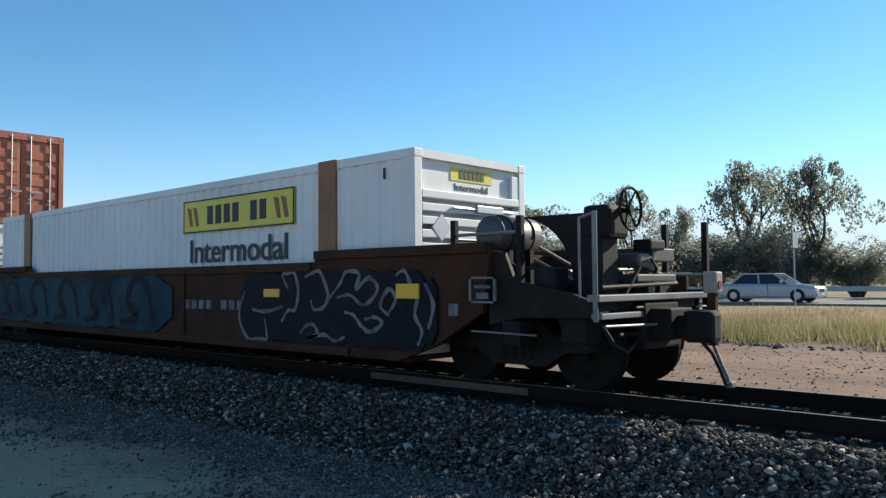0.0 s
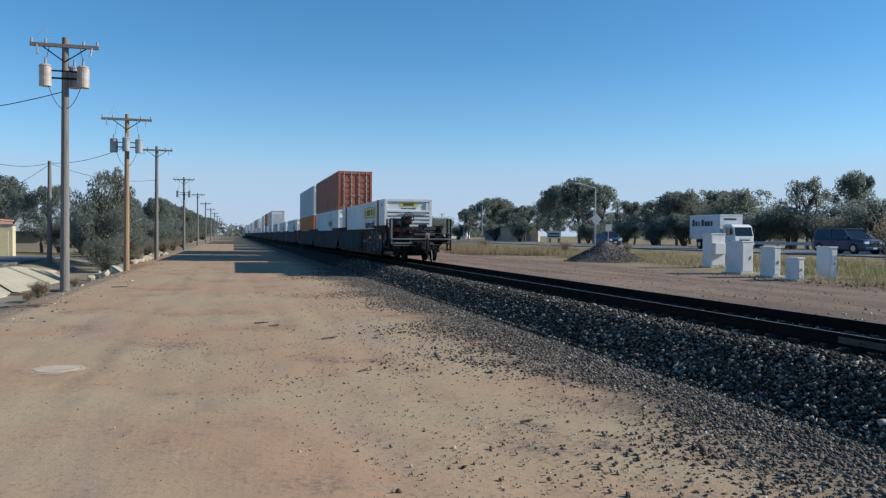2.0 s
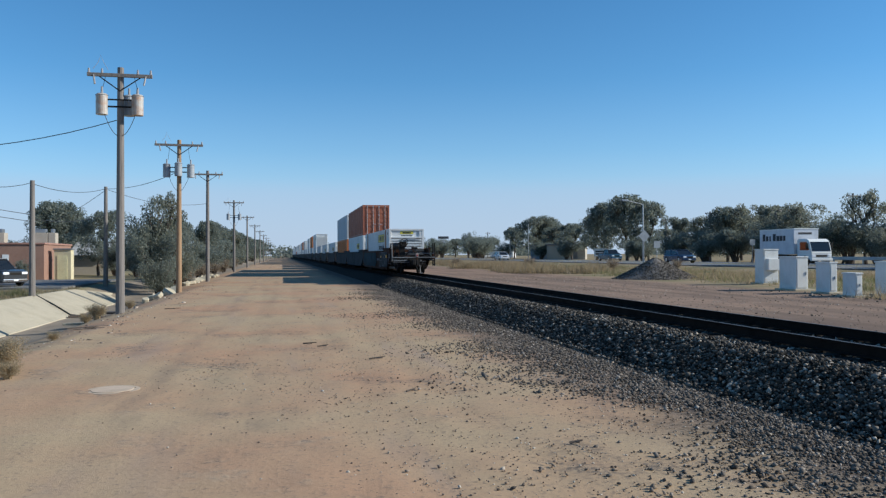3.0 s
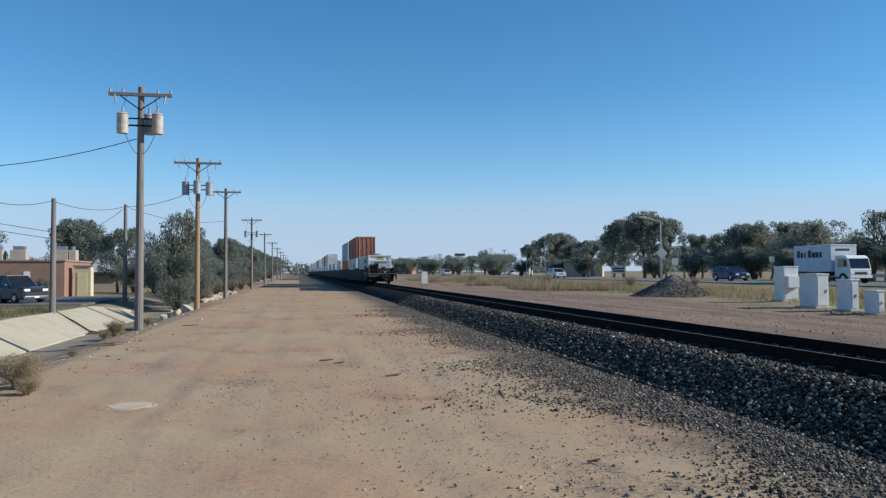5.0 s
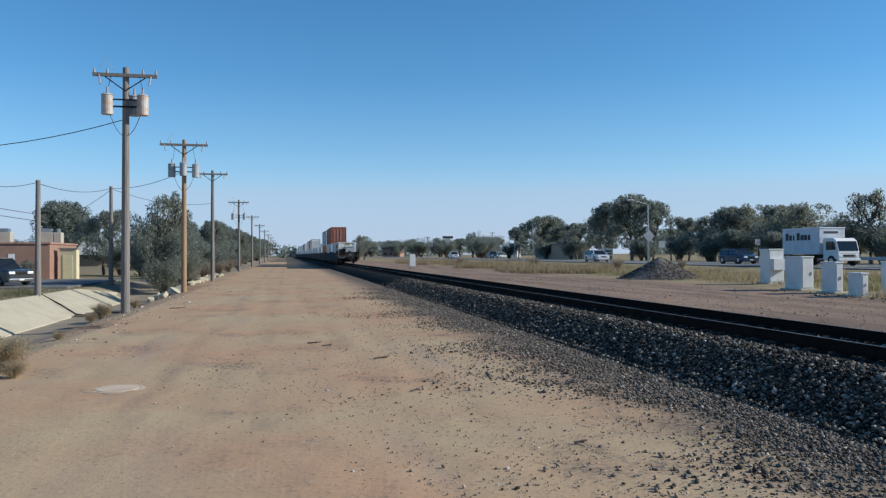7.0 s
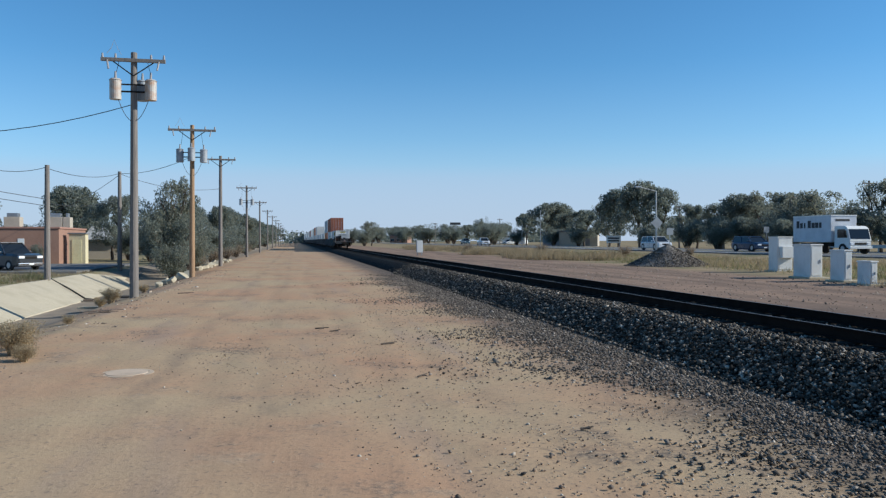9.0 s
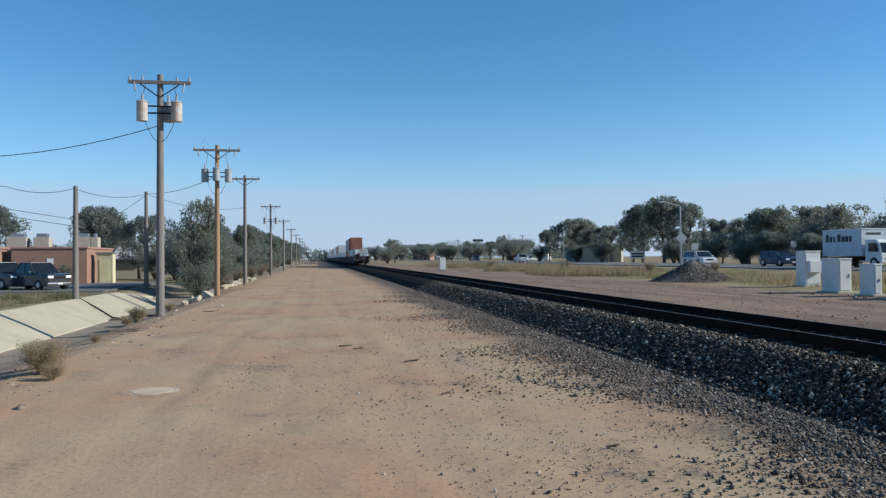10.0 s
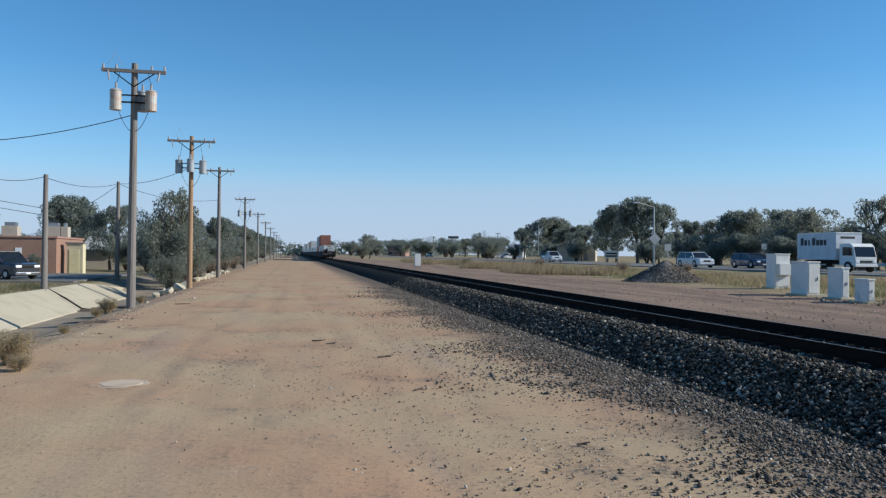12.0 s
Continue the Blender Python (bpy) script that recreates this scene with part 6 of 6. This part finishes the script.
def box_truck():
    v = tagged(empty("box_truck"), "white cab-over box truck, cargo box tinted for its shaded side", "truck")
    # White box tinted blue-grey, putting its side's shade into the paint.
    part("cargo_box", boxed(-1.2, 1.2, -1.2, 3.6, 0.95, 3.12, bevel=0.04), surface("shaded_box_white", (0.60, 0.62, 0.66), (0.5, 0.52, 0.56), 0.5, grain=2), v)
    part("roof_cap", boxed(-1.22, 1.22, -1.24, 3.62, 3.08, 3.17, bevel=0.03), WHITE_TRIM, v)
    for s in (-1, 1):
        for k, (y, w, z, hh) in enumerate(((2.75, 0.38, 2.35, 0.62), (2.3, 0.35, 2.35, 0.45), (1.95, 0.2, 2.35, 0.45), (1.25, 0.4, 2.35, 0.62), (0.75, 0.4, 2.35, 0.45), (0.3, 0.4, 2.35, 0.45), (-0.1, 0.3, 2.35, 0.45))):
            part("name_bar", boxed(min(s * 1.2, s * 1.212), max(s * 1.2, s * 1.212), y, y + w, z - 0.22, z - 0.22 + hh), INK, v)
    part("front_mark", boxed(-0.75, 0.55, -1.215, -1.19, 2.66, 2.84), INK, v)
    bm = bmesh.new()
    prism(bm, [(-3.1, 0.5), (-3.14, 1.15), (-2.85, 2.05), (-2.55, 2.25), (-1.35, 2.25), (-1.35, 0.5)], -1.0, 1.0, "x")
    bmesh.ops.bevel(bm, geom=bm.edges[:], offset=0.06, segments=2, affect='EDGES')
    cab = part("cab", bm, WHITE_TRIM, v)
    bm = bmesh.new()
    prism(bm, [(-3.135, 1.22), (-2.88, 2.0), (-2.85, 2.0), (-3.1, 1.22)], -0.88, 0.88, "x")
    part("windscreen", bm, GLASS, cab)
    for s in (-1, 1):
        bm = bmesh.new()
        prism(bm, [(-2.9, 1.3), (-2.62, 1.98), (-1.75, 1.98), (-1.75, 1.3)], min(s * 1.0, s * 1.01), max(s * 1.0, s * 1.01), "x")
        part("side_window", bm, GLASS, cab)
        part("headlight", boxed(min(s * 0.6, s * 0.92), max(s * 0.6, s * 0.92), -3.17, -3.05, 0.72, 0.92, bevel=0.02), LENS, cab)
        part("mirror", boxed(min(s * 1.08, s * 1.26), max(s * 1.08, s * 1.26), -2.9, -2.8, 1.4, 1.9, bevel=0.02), BLACK_STEEL, cab)
    part("grille", boxed(-0.5, 0.5, -3.17, -3.06, 0.75, 0.9), BLACK_STEEL, cab)
    part("bumper", boxed(-1.0, 1.0, -3.22, -3.0, 0.42, 0.62, bevel=0.03), WHITE_TRIM, cab)
    part("chassis", boxed(-0.5, 0.5, -2.8, 3.5, 0.6, 0.9), BLACK_STEEL, v)
    wheels(v, 1.05, -2.4, 2.2, 0.42)
    return v


def build_vehicles():
    def paint(name, c, o=None):
        return surface(name, c, o or tuple(0.85 * k for k in c), 0.3, 0.2, grain=3, stain=0.5, bump=0, dirt=0.1, coat=0.6)
    white, silver, blue, black = paint("white_car", (0.72, 0.72, 0.72)), paint("silver_car", (0.45, 0.46, 0.47)), paint("blue_car", (0.02, 0.045, 0.10)), paint("black_car", (0.02, 0.022, 0.026))
    z = 0.95
    truck = box_truck()
    # each with its rows of seconds and place along the highway, and its lane
    TRAFFIC.append((truck, 44.0, z, [(0.0, 74.3), (0.9, 69.9), (1.5, 65.5), (2.5, 61.1), (4.0, 58.4), (5.5, 57.6), (9.5, 57.0), (12.0, 56.2)]))
    suv = motor_car("car", "white hatchback slowing down on the highway", white, 4.7, 1.85, 0.98, 1.58, 1.1, 0.5, 0.92, boxy=1)
    TRAFFIC.append((suv, 41.0, z, [(0.0, 186.0), (2.0, 155.0), (4.0, 131.0), (5.5, 114.5), (6.5, 103.5), (8.0, 89.5), (9.5, 80.8), (10.5, 77.2), (12.0, 73.8)]))
    bcar = motor_car("car", "dark blue compact car waiting on the highway", blue, 4.6, 1.78, 0.95, 1.5, 1.1, 0.5, 0.9, boxy=1)
    TRAFFIC.append((bcar, 44.5, z, [(0.0, 96.0), (1.5, 90.0), (2.5, 84.0), (4.0, 77.0), (5.5, 73.2), (6.5, 70.9), (12.0, 69.4)]))
    cars = [(motor_car("car", "silver sedan on the highway", silver, 4.85, 1.8, 0.95, 1.45, 1.35, 1.1, 0.85), 40.0, [(0.0, 14.2), (0.5, 13.6), (3.0, 8.0), (12.0, -30.0)]),
            (motor_car("car", "white crossover waiting on the highway", white, 4.4, 1.8, 0.98, 1.58, 1.2, 0.5, 0.95, boxy=1), 40.5, [(0.0, 37.2), (0.5, 36.2), (1.0, 35.0), (3.0, 29.0), (6.0, 16.0), (12.0, -20.0)]),
            (motor_car("car", "black crossover waiting in the far lane", black, 4.6, 1.85, 1.0, 1.65, 1.2, 0.5, 0.98, boxy=1), 44.5, [(0.0, 37.6), (0.7, 36.6), (3.0, 31.0), (6.0, 20.0), (12.0, -15.0)]),
            (motor_car("car", "dark blue van waiting on the highway", blue, 4.9, 1.9, 1.05, 1.75, 1.2, 0.4, 1.0, boxy=1), 41.5, [(0.0, 46.8), (1.0, 46.2), (3.0, 43.0), (6.0, 32.0), (12.0, 0.0)]),
            (motor_car("car", "white sedan ahead of the van", white, 4.6, 1.8, 0.95, 1.42, 1.3, 1.0, 0.85), 44.5, [(0.0, 45.0), (1.0, 44.2), (3.0, 40.0), (6.0, 30.0), (12.0, -5.0)]),
            (motor_car("car", "teal blue pickup driving away", paint("teal_car", (0.03, 0.10, 0.14)), 5.2, 1.9, 1.05, 1.75, 1.3, 2.0, 1.0, bed=0.7, category="pickup"), 49.5, [(0.0, 76.0), (1.5, 90.0), (2.5, 104.0), (4.0, 128.0), (6.0, 165.0), (12.0, 280.0)])]
    for ob, x, rows in cars:
        TRAFFIC.append((ob, x, z, rows))
    far = motor_car("car", "white pickup coming down the highway", white, 5.2, 1.9, 1.05, 1.75, 1.3, 2.0, 1.0, bed=0.7, category="pickup")
    TRAFFIC.append((far, 41.0, z, [(0.0, 300.0), (5.0, 215.0), (8.0, 178.0), (9.5, 160.0), (10.5, 146.0), (12.0, 119.0)]))
    van = motor_car("car", "grey car parked by the shops", silver, 4.6, 1.8, 0.95, 1.5, 1.2, 0.9, 0.9)
    van.matrix_world = pose(64, 226, 0.85, 0, 0, -60)
    c = copy_thing(van, pose(70, 262, 0.85, 0, 0, 100))
    tagged(c, "grey car parked far down the highway")
    # parked on the left
    p1 = motor_car("pickup", "dark grey pickup parked by the brick building", paint("charcoal", (0.045, 0.048, 0.055)), 5.4, 1.95, 1.1, 1.82, 1.4, 1.9, 1.08, bed=0.9, category="pickup")
    p1.matrix_world = pose(-18.95, 56.3, 0.135, 0, 0, 52)
    p2 = motor_car("car", "dark grey wagon parked beside the pickup", paint("graphite", (0.06, 0.063, 0.07)), 5.0, 1.95, 1.1, 1.85, 1.3, 0.5, 1.08, boxy=1, category="car")
    p2.matrix_world = pose(-21.5, 57.5, 0.135, 0, 0, 52)
    p3 = copy_thing(p2, pose(-25.5, 58.5, 0.135, 0, 0, 52))
    tagged(p3, "dark parked wagon in the row")
    for ob, x, zz, rows in TRAFFIC:
        ob.location = (x, rows[0][1], zz)

build_ground()
BED = build_ballast()
TRACK = build_track()
build_road()
build_ditch()
build_train()
build_buildings()
build_poles()
build_cabinets()
build_vehicles()
build_street()
build_pile()
build_plants()
build_grass()
build_stones()
build_big_stones(BED)


def motions():
    for ob, y, z in TRAIN:
        walk(ob, [(t, pose(MID, c + y, RAIL_Z + z)) for t, c in RUN])
    for ob, x, z, rows in TRAFFIC:
        walk(ob, [(t, pose(x, y, z)) for t, y in rows])


motions()
